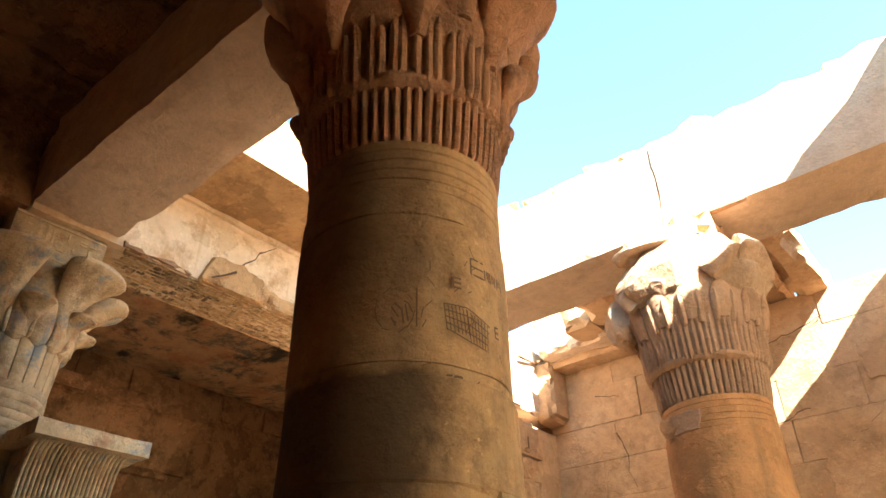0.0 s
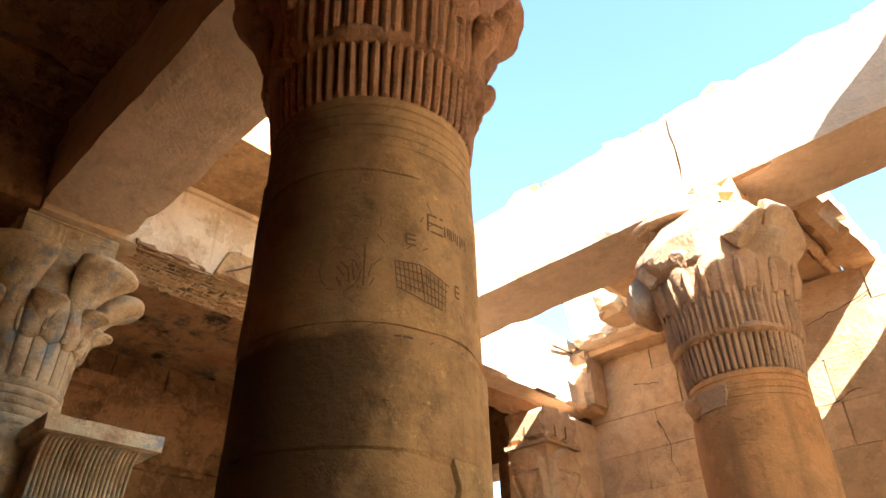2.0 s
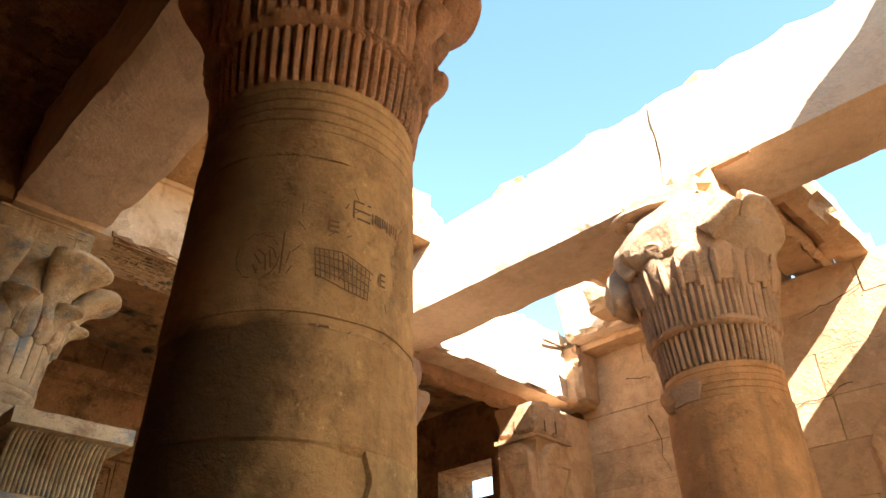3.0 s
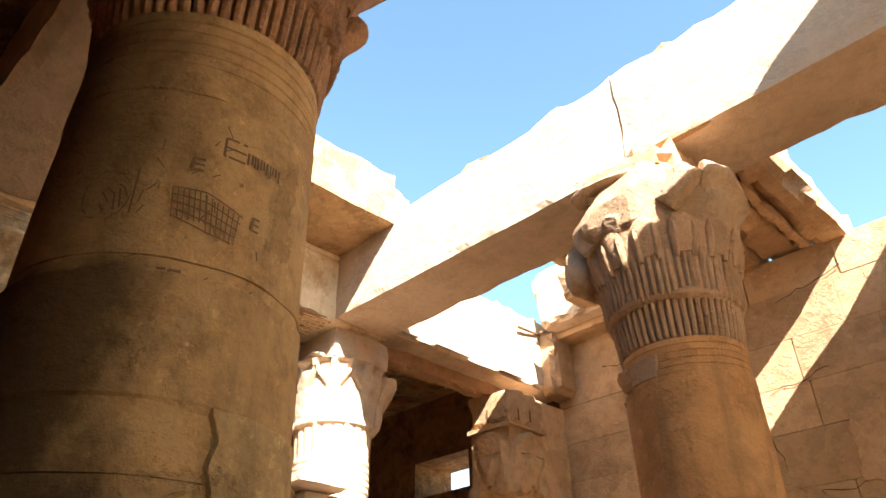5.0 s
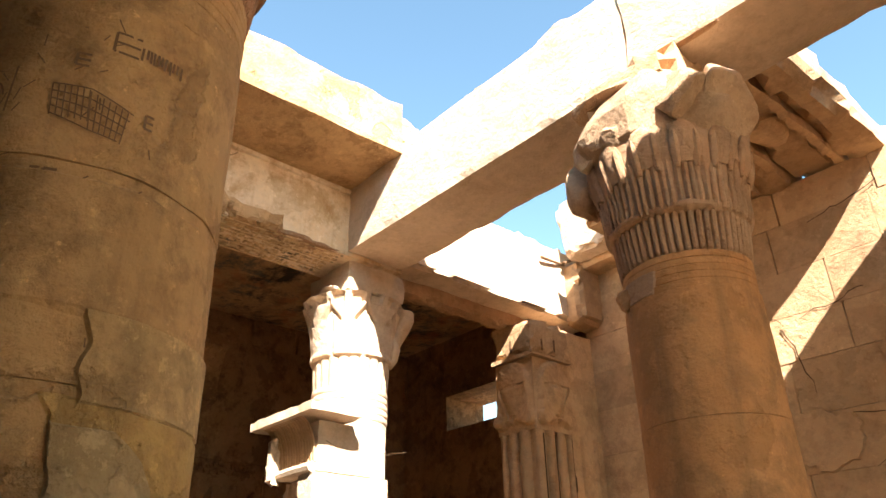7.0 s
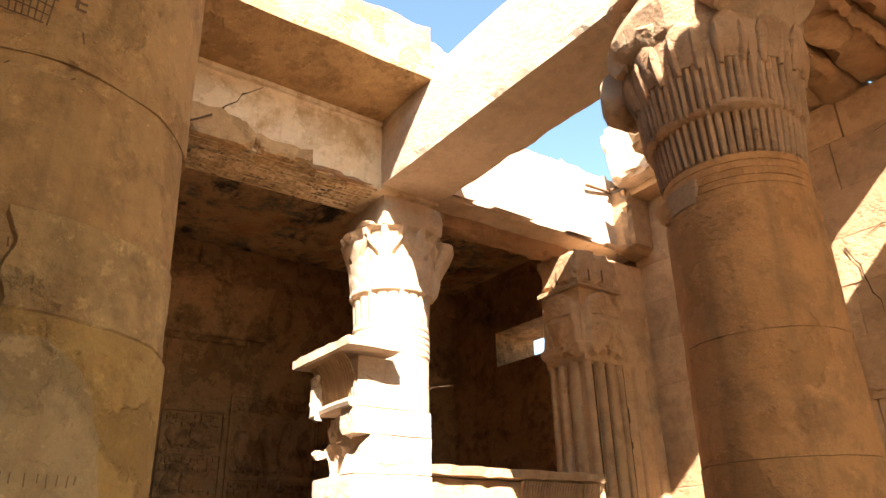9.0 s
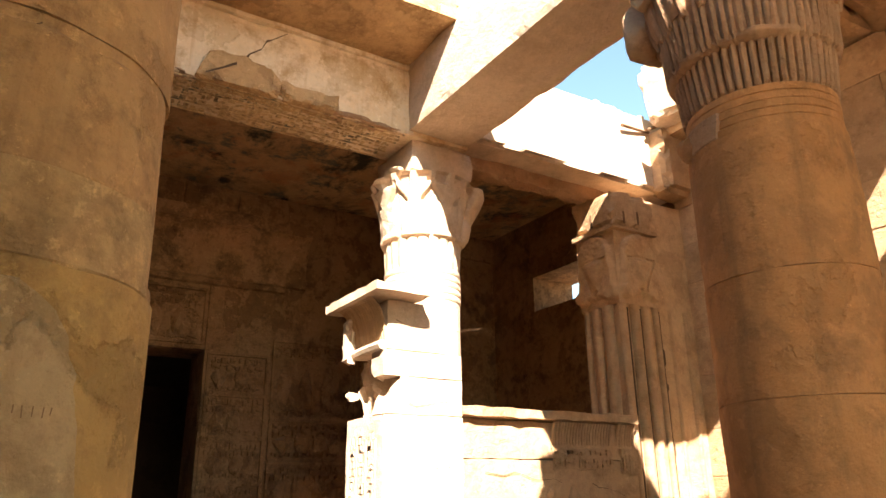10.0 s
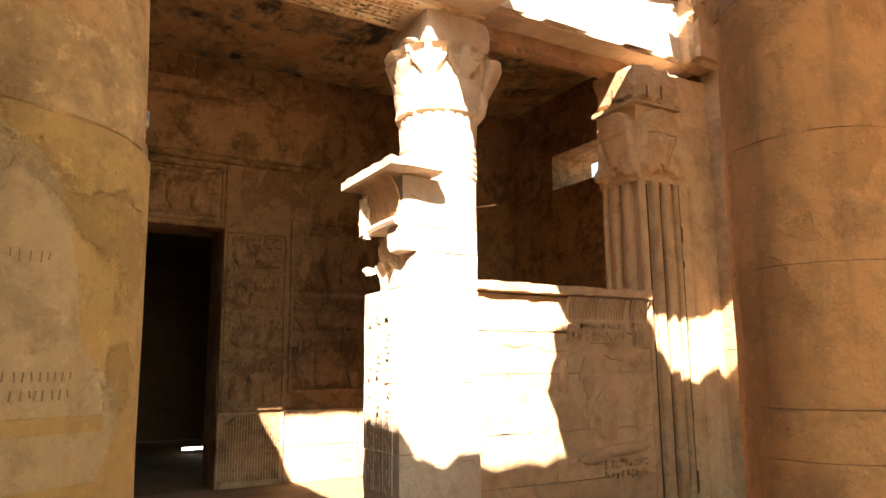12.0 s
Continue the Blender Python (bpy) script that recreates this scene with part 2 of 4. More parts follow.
def turned(cx, cy, profile, n=56, wob=0.006, seed=0.0, cap=True):
    """A turned body about an upright axis, with a slightly uneven skin. profile: rows of (z, radius)."""
    bm = bmesh.new()
    rings = []
    for z, r in profile:
        ring = []
        for i in range(n):
            a = 2 * math.pi * i / n
            d = Vector((math.cos(a), math.sin(a), 0))
            k = r + wob * noise.noise(Vector((d.x * 2.2, d.y * 2.2, z * 1.6 + seed)) * 1.5)
            ring.append(bm.verts.new((cx + d.x * k, cy + d.y * k, z)))
        rings.append(ring)
    for lo, hi in zip(rings, rings[1:]):
        for i in range(n):
            bm.faces.new((lo[i], lo[(i + 1) % n], hi[(i + 1) % n], hi[i]))
    if cap:
        bm.faces.new([bm.verts.new(v.co) for v in rings[-1]])
        bm.faces.new([bm.verts.new(v.co) for v in rings[0][::-1]])
    return bm


def lobe(rows, n=10, flat=0.0, seed=0.0):
    """A carved leaf or stem standing out along +x. rows: (radius, z, half width, half depth)."""
    bm = bmesh.new()
    rings = []
    for r, z, w, d in rows:
        ring = []
        for i in range(n):
            a = 2 * math.pi * i / n
            ring.append(bm.verts.new((r + d * math.cos(a) + flat * noise.noise(Vector((r * 9, z * 9 + seed, a))), w * math.sin(a), z)))
        rings.append(ring)
    for lo, hi in zip(rings, rings[1:]):
        for i in range(n):
            bm.faces.new((lo[i], lo[(i + 1) % n], hi[(i + 1) % n], hi[i]))
    bm.faces.new(rings[-1])
    bm.faces.new(rings[0][::-1])
    return bm


def rock(size, seed, cuts=2, rough=0.28):
    """A broken lump of stone: uneven skin, cut by flat breaks."""
    bm = bmesh.new()
    bmesh.ops.create_icosphere(bm, subdivisions=cuts, radius=1)
    r = random.Random(seed)
    planes = []
    for _ in range(9):
        n = Vector((r.gauss(0, 1), r.gauss(0, 1), r.gauss(0, 1))).normalized()
        planes.append((n, r.uniform(0.62, 0.92)))
    for v in bm.verts:
        p = v.co * 1.12
        p *= 1 + rough * 0.6 * noise.noise(p * 1.3 + Vector((seed, 0, seed * 2)))
        for n, d in planes:
            if p.dot(n) > d:
                p -= n * (p.dot(n) - d)
        p += noise.noise_vector(p * 4.1 + Vector((seed, seed, 0))) * rough * 0.12
        v.co = Vector((p.x * size[0], p.y * size[1], p.z * size[2]))
    return bm


def swept(profile, axis, a0, a1, base, sign=1, steps=1, amp=0.0):
    """A moulding with the cross-section profile [(out, z)], along x or y from a0 to a1, standing out from base."""
    bm = bmesh.new()
    rings = []
    for s in range(steps + 1):
        a = a0 + (a1 - a0) * s / steps
        ring = []
        for o, z in profile:
            w = amp * noise.noise(Vector((a * 3, o * 5, z * 4)))
            p = (base + sign * (o + w), a, z + w) if axis == "y" else (a, base + sign * (o + w), z + w)
            ring.append(bm.verts.new(p))
        rings.append(ring)
    m = len(profile)
    for lo, hi in zip(rings, rings[1:]):
        for i in range(m):
            bm.faces.new((lo[i], lo[(i + 1) % m], hi[(i + 1) % m], hi[i]))
    bm.faces.new(rings[0])
    bm.faces.new(rings[-1][::-1])
    return bm


def around(name, me, parent, cx, cy, count, phase=0.0, skip=()):
    for i in range(count):
        if i not in skip:
            place(name, me, pose(cx, cy, 0, 0, 0, phase + 360 * i / count), parent)


def crack(parent, x, z, dx, dz, steps, seed, width=0.012, face=10.776, along="x"):
    """A jagged dark crack on an upright face, from (x, z)."""
    r = random.Random(seed)
    b = bmesh.new()
    last = None
    for i in range(steps + 1):
        w = width * (0.4 + r.random()) * (1 - 0.6 * i / steps)
        pair = []
        for sgn in (-1, 1):
            u, v = x + sgn * w * abs(dz), z + sgn * w * abs(dx)
            pair.append(b.verts.new((u, face, v) if along == "x" else (face, u, v)))
        if last:
            b.faces.new((last[0], last[1], pair[1], pair[0]))
        last = pair
        x += dx * 0.12 + r.uniform(-0.05, 0.05)
        z += dz * 0.12 + r.uniform(-0.05, 0.05)
    part("crack", b, GROOVE, parent, "jagged crack")


# ---- ground, floor ----
bm = bmesh.new()
bmesh.ops.create_grid(bm, x_segments=8, y_segments=8, size=2500, matrix=Matrix.Translation((0, 0, DEEP - 0.06)))
tagged(part("ground", bm, EARTH), "dry sandy desert ground round the temple", "ground", kind="structure")
floor = thing("floor", "worn sandstone paving of the temple hall", "floor", kind="structure")
part("floor_bed", box(bmesh.new(), -20.6, 9, -3.2, 11.8, DEEP - 0.05, DEEP - 0.02), JOINT, floor)

# ---- walls that close the hall ----
COURSE = 0.66


def coursed(parent, axis, plane, sign, a0, a1, z0, z1, rng, meshes, keep=lambda a, z: True, depth=0.12, course=COURSE):
    """Courses of dressed blocks on a wall face, joints recessed."""
    z = z0
    while z < z1 - 0.05:
        h = min(course * rng.uniform(0.9, 1.12), z1 - z)
        if z1 - z - h < 0.2:
            h = z1 - z
        a = a0
        while a < a1 - 0.01:
            w = min(rng.uniform(0.8, 1.7), a1 - a)
            if a1 - a - w < 0.4:
                w = a1 - a
            out = sign * rng.uniform(-0.008, 0.01)
            if keep(a + w / 2, z + h / 2):
                c = (a + w / 2, plane - sign * depth / 2 + out, z + h / 2) if axis == "x" else (plane - sign * depth / 2 + out, a + w / 2, z + h / 2)
                m = Matrix.Translation(c) @ Matrix.Diagonal((w - 0.007, depth, h - 0.006, 1) if axis == "x" else (depth, w - 0.007, h - 0.006, 1))
                place("stone_block", rng.choice(meshes), m, parent)
            a += w
        z += h


def unit_blocks(mat, count, seed):
    out = []
    for i in range(count):
        b = bmesh.new()
        bmesh.ops.create_cube(b, size=1)
        bmesh.ops.bevel(b, geom=b.edges[:], offset=0.012, segments=1, affect="EDGES")
        for v in b.verts:
            v.co += noise.noise_vector(v.co * 2.1 + Vector((seed + i * 3.3, i, 0))) * 0.012
        out.append(mesh_of("stone_block", b, mat))
    return out


south = thing("wall_south", "tall sandstone wall of large coursed blocks", "wall", kind="structure")
part("wall_core", box(bmesh.new(), -6.9, 9, 10.9, 11.8, DEEP, 6.74), JOINT, south)
bm = bmesh.new()
for b in ((-16, -9.97, DEEP, 6.5), (-8.55, -6.9, DEEP, 6.5), (-9.97, -8.55, DEEP, 4.67), (-9.97, -8.55, 5.33, 6.5)):
    box(bm, b[0], b[1], 10.8, 11.8, b[2], b[3])
part("inner_wall", bm, SHADED_STONE, south, "shade-darkened inner wall with a slit window")
tagged(part("wall_north", box(bmesh.new(), -16, 9, -3.2, -2.24, DEEP, 6.66), SHADED_STONE), "dark sandstone side wall in shade", "wall", kind="structure")

# out of view: both end walls are added to hold back light
tagged(part("wall_east", box(bmesh.new(), 1.9, 2.9, -2.24, 2.0, DEEP, 6.6), SAND), "plain unseen end wall added to block light into the side aisle", "wall", kind="structure")
tagged(part("wall_east", box(bmesh.new(), 4.6, 5.6, 6.9, 10.9, DEEP, 6.66), SAND), "plain unseen end wall added to block light into the side aisle", "wall", kind="structure")
back = thing("wall_west", "shade-darkened back wall carved with faded registers round a doorway", "wall", kind="structure")
BX = -11.3
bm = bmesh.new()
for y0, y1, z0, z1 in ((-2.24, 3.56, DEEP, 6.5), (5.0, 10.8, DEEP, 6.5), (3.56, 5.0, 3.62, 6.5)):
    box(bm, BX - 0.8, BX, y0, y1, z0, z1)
part("wall_face", bm, SHADED_STONE, back)
# chapel walls carry the doorway's darkness in their colour
chapel = thing("wall_sanctuary", "walls and roof of the inner chapel, coloured near-black for its darkness", "wall", kind="structure")
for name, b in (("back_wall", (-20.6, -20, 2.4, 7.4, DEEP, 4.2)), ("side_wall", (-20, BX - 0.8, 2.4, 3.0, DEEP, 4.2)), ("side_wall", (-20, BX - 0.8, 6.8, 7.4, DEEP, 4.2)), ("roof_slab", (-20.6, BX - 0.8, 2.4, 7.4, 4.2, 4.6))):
    part(name, box(bmesh.new(), *b), CHAPEL_DARK, chapel)

# ---- roofs ----
rng = random.Random(4)
tagged(part("ceiling", block(-12.1, -6.75, -2.24, 10.85, 6.5, 6.8, cell=0.6, amp=0.015, chip=0.02), CEILING), "painted stone ceiling, darkened by soot", "ceiling", kind="structure")


def roof_slabs(name, label, spans, y0, y1, z0, z1, mat, seed):
    """Stone roofing slabs side by side."""
    roof = thing(name, label, "roof", kind="structure")
    for i, (x0, x1) in enumerate(spans):
        part("roof_slab", block(x0, x1, y0, y1, z0 + rng.uniform(0, 0.03), z1 + rng.uniform(-0.05, 0.05), cell=0.22, amp=0.02, chip=0.1, seed=seed + i * 5.1, freq=1.8), mat, roof)
    return roof


roof_slabs("roof_north_aisle", "heavy dark roofing slabs over the side aisle", [(-7.0 + 1.35 * i, -5.66 + 1.35 * i) for i in range(11)], -3.0, 2.12, 6.56, 7.0, SHADED_STONE, 1)
# west edges follow the shadow lines; the unseen rest is added to block sun
roof_slabs("roof_nave", "heavy roofing slabs over the hall, mostly unseen, blocking the sun", [(0.70 + 1.32 * i, 2.01 + 1.32 * i) for i in range(7)], 2.14, 6.4, 6.62, 7.05, SAND, 30)
roof_slabs("roof_south_aisle", "heavy roofing slabs over the hall, mostly unseen, blocking the sun", [(-0.32 + 1.3 * i, 0.97 + 1.3 * i) for i in range(8)], 6.42, 11.3, 6.66, 7.1, SAND, 60)
rest = thing("roof_remnant", "broken roofing slabs between the beam and the side wall", "roof", kind="structure")
# the last two slabs are added to cast shade on pillar and lintel end
for i, (x0, x1, y1, z) in enumerate(((-1.95, -1.46, 11.3, 6.66), (-2.62, -2.0, 11.25, 6.76), (-3.05, -2.66, 11.25, 6.66), (-3.62, -3.12, 11.25, 6.78), (-3.98, -3.66, 11.2, 6.68), (-4.72, -4.02, 10.6, 6.7), (-5.3, -4.76, 10.6, 6.72))):
    part("stone_slab", block(x0, x1, 6.45 if x0 > -5 else 9.5, y1, z, 7.12, cell=0.16, amp=0.025, chip=0.12, seed=i * 7.0, freq=1.7), SAND, rest)
for i, x in enumerate((-1.98, -2.64, -3.1, -3.66)):
    part("broken_rib", block(x - 0.07, x + 0.06, 6.9, 10.6 - 0.4 * (i % 2), 6.60, 6.74, cell=0.1, amp=0.03, chip=0.06, seed=i * 3.0 + 50, freq=2.5), SAND, rest, "ragged edge of a slab")
# added backing sheet, so no sky shows through and the gaps stay dark
part("stone_slab", block(-4.0, -1.5, 6.5, 11.1, 6.98, 7.1, cell=0.3, amp=0.01, chip=0.04, seed=3), SAND, rest)
for i, (x, y, sx, sy) in enumerate(((-2.3, 9.4, 0.22, 0.5), (-2.9, 9.0, 0.16, 0.4), (-3.3, 8.4, 0.2, 0.6), (-2.4, 8.2, 0.2, 0.35), (-3.3, 9.8, 0.2, 0.35))):
    ob = part("broken_lump", rock((sx, sy, 0.12), i * 3.0 + 1, 2), SAND, rest)
    ob.matrix_basis = shift(x, y, 6.74)

# ---- beams ----
def ragged(scale, amount, seed):
    return lambda x, y: -amount * max(0.0, noise.noise(Vector((x * scale, y * 0.7, seed))) + 0.35)


beam = thing("beam", "long sandstone roof beam with a ragged upper edge", "beam", group="roof beams", kind="structure")


def beam_top(x, y):
    step = -0.10 if x < -3.02 else 0.0
    step -= 0.12 if x < -4.25 else 0.0
    return step - 0.13 * max(0.0, noise.noise(Vector((x * 2.3, y * 0.5, 2.0))) + 0.1) - 0.05 * abs(noise.noise(Vector((x * 9, y * 3, 1))))


part("beam_block", block(-6.32, -2.05, 5.99, 6.87, 5.54, 6.66, cell=0.09, amp=0.008, chip=0.025, seed=2, freq=1.6, top=beam_top), BEAM_AND_SUNLIT, beam)
part("beam_block", block(-2.047, 8.6, 5.988, 6.87, 5.545, 6.62, cell=0.14, amp=0.008, chip=0.035, seed=5, freq=1.6, top=lambda x, y: 0.08 * noise.noise(Vector((x * 2.0, y, 7.0)))), BEAM_AND_SUNLIT, beam)
part("chipped_edge", rock((0.42, 0.05, 0.035), 3, 2), CARVED, beam).matrix_basis = shift(-1.62, 6.0, 5.545)
beam_n = thing("beam", "thick shaded roof beam beside the dark ceiling", "beam", group="roof beams", kind="structure")
part("beam_block", block(-6.32, -2.0, 1.68, 2.56, 5.54, 6.6, cell=0.14, amp=0.014, chip=0.04, seed=12, freq=1.5), BEAM_AND_SUNLIT, beam_n)
part("beam_block", block(-1.985, 8.6, 1.68, 2.56, 5.54, 6.6, cell=0.3, amp=0.014, chip=0.04, seed=15, freq=1.5), BEAM_AND_SUNLIT, beam_n)

# ---- facade: architrave and cornice ----
arch = thing("architrave", "plastered stone lintel with a carved underside and broken edge", "lintel", kind="structure")
part("lintel_block", block(-7.05, -6.3, 1.7, 6.86, 5.49, 6.42, cell=0.12, amp=0.008, chip=0.03, seed=20), PLASTER, arch, "pale plastered lintel")
# pale copy of the stone adds to the sun's brightness on this lintel
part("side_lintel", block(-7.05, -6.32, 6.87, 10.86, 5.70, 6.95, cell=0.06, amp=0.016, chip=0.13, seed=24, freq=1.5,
     top=lambda x, y: (-0.05 if y < 8.3 else 0.0) - 0.22 * max(0.0, noise.noise(Vector((y * 1.1, 0, 5.0))) + 0.1) - 0.12 * max(0.0, noise.noise(Vector((y * 4, x, 0))))), BEAM_AND_SUNLIT, arch, "sunlit ragged lintel")
part("side_lintel", block(-7.03, -6.74, 6.87, 10.86, 5.5, 5.86, cell=0.07, amp=0.03, chip=0.05, seed=26, freq=4), CARVED, arch, "broken underside of the lintel")
part("side_lintel", block(-7.05, -6.32, -2.24, 1.69, 5.5, 6.58, cell=0.3, amp=0.01, seed=27), SHADED_STONE, arch)
# broken lower lip, uneven lumps where the plaster came away
for i, (y0, y1, z0, z1, o) in enumerate(((3.48, 4.36, 5.48, 5.84, 0.075), (4.37, 5.06, 5.485, 5.70, 0.06), (2.6, 3.4, 5.49, 5.55, 0.03), (5.0, 5.9, 5.49, 5.545, 0.025))):
    bm = block(-6.5, -6.29 + o, y0, y1, z0, z1, cell=0.06, amp=0.016, chip=0.05, seed=40 + i * 4, freq=3)
    if i == 0:
        # upper corners broken away slantwise
        for v in bm.verts:
            v.co.z = max(z0, min(v.co.z, z0 + (v.co.y - y0) * 2.6 + 0.03, z1 - (v.co.y - 4.2) * 1.1))
    part("broken_edge", bm, CORNICE if i < 2 else CARVED, arch, "bare broken stone")
# crack in the plaster
bm = bmesh.new()
line = ((3.56, 5.50, 0.012, -6.175), (3.72, 5.60, 0.014, -6.175), (3.86, 5.70, 0.018, -6.175), (3.90, 5.74, 0.045, -6.28), (3.98, 5.84, 0.05, -6.282), (4.02, 5.93, 0.012, -6.282), (4.14, 6.03, 0.01, -6.282), (4.19, 6.15, 0.016, -6.282), (4.24, 6.18, 0.008, -6.282), (4.42, 6.33, 0.004, -6.282))
for (ya, za, wa, xa), (yb, zb, wb, xb) in zip(line, line[1:]):
    bm.faces.new([bm.verts.new(p) for p in ((xa, ya, za - wa), (xb, yb, zb - wb), (xb, yb, zb + wb), (xa, ya, za + wa))])
part("crack", bm, GROOVE, arch, "dark crack")


def glyph_rows(bm, rng, rows, emit):
    """Unreadable carved signs as small plain bars. emit(u, v, du, dv) adds one."""
    for u0, u1, v0, v1 in rows:
        u = u0
        while u < u1:
            step = rng.uniform(0.04, 0.1)
            for _ in range(rng.choice((1, 2, 2, 3))):
                dv, du = rng.uniform(0.015, (v1 - v0) * 0.7), rng.uniform(0.012, step * 0.8)
                if rng.random() < 0.5:
                    dv, du = min(dv, 0.02), step * 0.8
                v = rng.uniform(v0, v1 - dv)
                emit(u, v, du, dv)
            u += step


bm = bmesh.new()
glyph_rows(bm, rng, [(2.7, 5.9, -6.98, -6.86), (2.7, 5.9, -6.80, -6.7), (2.7, 5.9, -6.7, -6.59), (2.7, 5.9, -6.54, -6.46), (2.7, 5.9, -6.46, -6.37)], lambda u, v, du, dv: box(bm, v, v + dv, u, u + du, 5.475, 5.4865))
for x in (-7.02, -6.83, -6.57, -6.34):
    box(bm, x, x + 0.018, 2.65, 5.95, 5.474, 5.4865)
tagged(part("soffit_carving", bm, SOFFIT, arch, "rows of worn carved signs"), kind="stuff")

cornice = thing("cornice", "big overhanging stone cornice, sunlit in front", "cornice", kind="structure")
bm = block(-6.98, -5.2, 2.2, 5.985, 6.42, 7.16, cell=0.11, amp=0.015, chip=0.03, seed=33, freq=1.4, top=lambda x, y: 0.05 * noise.noise(Vector((x, y * 1.3, 3.0))))
part("cornice_block", bm, CORNICE, cornice)
part("cornice_end", block(-6.9, -5.35, 5.6, 6.45, 6.67, 7.14, cell=0.09, amp=0.03, chip=0.12, seed=37, freq=2), SAND, cornice)
part("torus", swept([(0.05 * math.cos(a * math.pi / 4), 6.405 + 0.045 * math.sin(a * math.pi / 4)) for a in range(8)], "y", 2.56, 5.98, -6.3, steps=30, amp=0.015), PLASTER, cornice, "worn round moulding")

# ---- hall columns ----
def reed_mesh(r0, z0, r1, z1, w, mat):
    rows = [(r0 - 0.01, z0, w * 0.95, 0.024), (r0 + 0.004, z0 + 0.02, w, 0.03), ((r0 + r1) / 2 + 0.003, (z0 + z1) / 2, w, 0.03), (r1, z1, w * 1.06, 0.03)]
    return mesh_of("reed", lobe(rows, 8), mat, True)


def broken_bell(cx, cy, n=72):
    """The upper bell of a capital after its flowers broke away: a heavy ring cut by flat breaks."""
    prof = [(4.60, 0.56), (4.66, 0.62), (4.72, 0.68), (4.78, 0.73), (4.84, 0.76), (4.90, 0.75), (4.96, 0.72), (5.02, 0.69), (5.08, 0.66), (5.14, 0.64), (5.2, 0.61), (5.26, 0.59), (5.32, 0.56), (5.38, 0.54), (5.44, 0.51), (5.5, 0.47)]
    b = turned(cx, cy, prof, n, 0.05, seed=5.0)
    r = random.Random(17)
    planes = []
    for k in range(26):
        a = radians(-170 + 360 * k / 26 + r.uniform(-8, 8))
        up = r.choice((-0.5, -0.2, 0.5, 0.65, 0.85))
        planes.append((Vector((math.cos(a), math.sin(a), up)).normalized(), r.uniform(0.61, 0.69)))
    for v in b.verts:
        p = v.co - Vector((cx, cy, 4.9))
        for nrm, d in planes:
            over = p.dot(nrm) - d
            if over > 0:
                p -= nrm * over
        v.co = p + Vector((cx, cy, 4.9)) + noise.noise_vector(p * 9) * 0.012
    return b


def hall_column(cx, cy, label, mat, broken, zs, low):
    col = thing("column", label, "column", (cx, cy, 0), "columns of the hall", "thing")
    rad = lambda z: 0.482 - 0.012 * (z - 3)
    part("column_base", turned(cx, cy, [(DEEP, 0.74), (DEEP + 0.14, 0.76), (DEEP + 0.24, 0.72), (DEEP + 0.26, 0.62)], seed=cx), SAND, col)
    edges = [DEEP + 0.24, *zs, 3.47]
    for i, (a, b) in enumerate(zip(edges, edges[1:])):
        k = rng.uniform(-0.004, 0.006)
        steps = max(4, round((b - a) / 0.09))
        prof = [(a + 0.002 + (b - a - 0.004) * s / steps, rad(a + (b - a) * s / steps) + k) for s in range(steps + 1)]
        part("drum", turned(cx, cy, prof, 72, 0.012, seed=cx + i * 3 + cy), low if b < 2.1 else mat, col, smooth=True)
    z = 3.47
    for i in range(5):
        h = 0.054
        part("neck_ring", turned(cx, cy, [(z, 0.466), (z + 0.005, 0.471), (z + h - 0.006, 0.471), (z + h - 0.001, 0.465)], 64, 0.004, seed=i), mat, col, smooth=True)
        z += h
    core = [(3.735, 0.445), (4.04, 0.475), (4.06, 0.505), (4.09, 0.528), (4.3, 0.545), (4.42, 0.572), (4.5, 0.60), (4.62, 0.615), (4.8, 0.63), (5.0, 0.65), (5.12, 0.57), (5.2, 0.46)]
    carve = CARVED if broken else GRIMED
    cap = part("capital", turned(cx, cy, core, 48, 0.02, seed=cy), carve, col, smooth=True)
    me = reed_mesh(0.448, 3.735, 0.488, 4.09, 0.024 if broken else 0.022, carve)
    around("reed", me, cap, cx, cy, 56 if broken else 60, 2.0)
    thin = 0.78 if broken else 0.9
    tall = 0.09 if broken else 0.0
    leaves = [mesh_of("leaf", lobe([(0.505, 4.045, 0.012, 0.012), (0.520, 4.055, 0.026 * thin, 0.022 * thin), (0.534, 4.10, 0.028 * thin, 0.030 * thin), (0.545, 4.25, 0.028 * thin, 0.024 * thin), (0.556 + tall * 0.12, 4.37 + 2 * j + tall, 0.028 * thin, 0.024 * thin), (0.566 + tall * 0.2, 4.42 + 3 * j + tall, 0.021 * thin, 0.02), (0.566 + tall * 0.2, 4.44 + 3 * j + tall, 0.008, 0.010)], 8, 0.006, j * 50), carve, True) for j in (0.0, 0.015, -0.015)]
    part("leaf_lip", turned(cx, cy, [(4.03, 0.49), (4.04, 0.525), (4.06, 0.545), (4.085, 0.55), (4.105, 0.53), (4.11, 0.50)], 96, 0.03, seed=cx * 2), carve, cap, "worn rounded lip under the leaves", True)
    count = 66 if broken else 60
    for i in range(count):
        place("leaf", leaves[(i * 7) % 3], pose(cx, cy, 0, 0, 0, 360 * i / count + rng.uniform(-1.5, 1.5)), cap)
    small = mesh_of("small_flower", lobe([(0.53, 4.16, 0.03, 0.03), (0.56, 4.26, 0.055, 0.05), (0.595, 4.34, 0.085, 0.07), (0.615, 4.39, 0.105, 0.075), (0.618, 4.41, 0.108, 0.077), (0.59, 4.43, 0.08, 0.05)], 16, 0.02), carve, True)
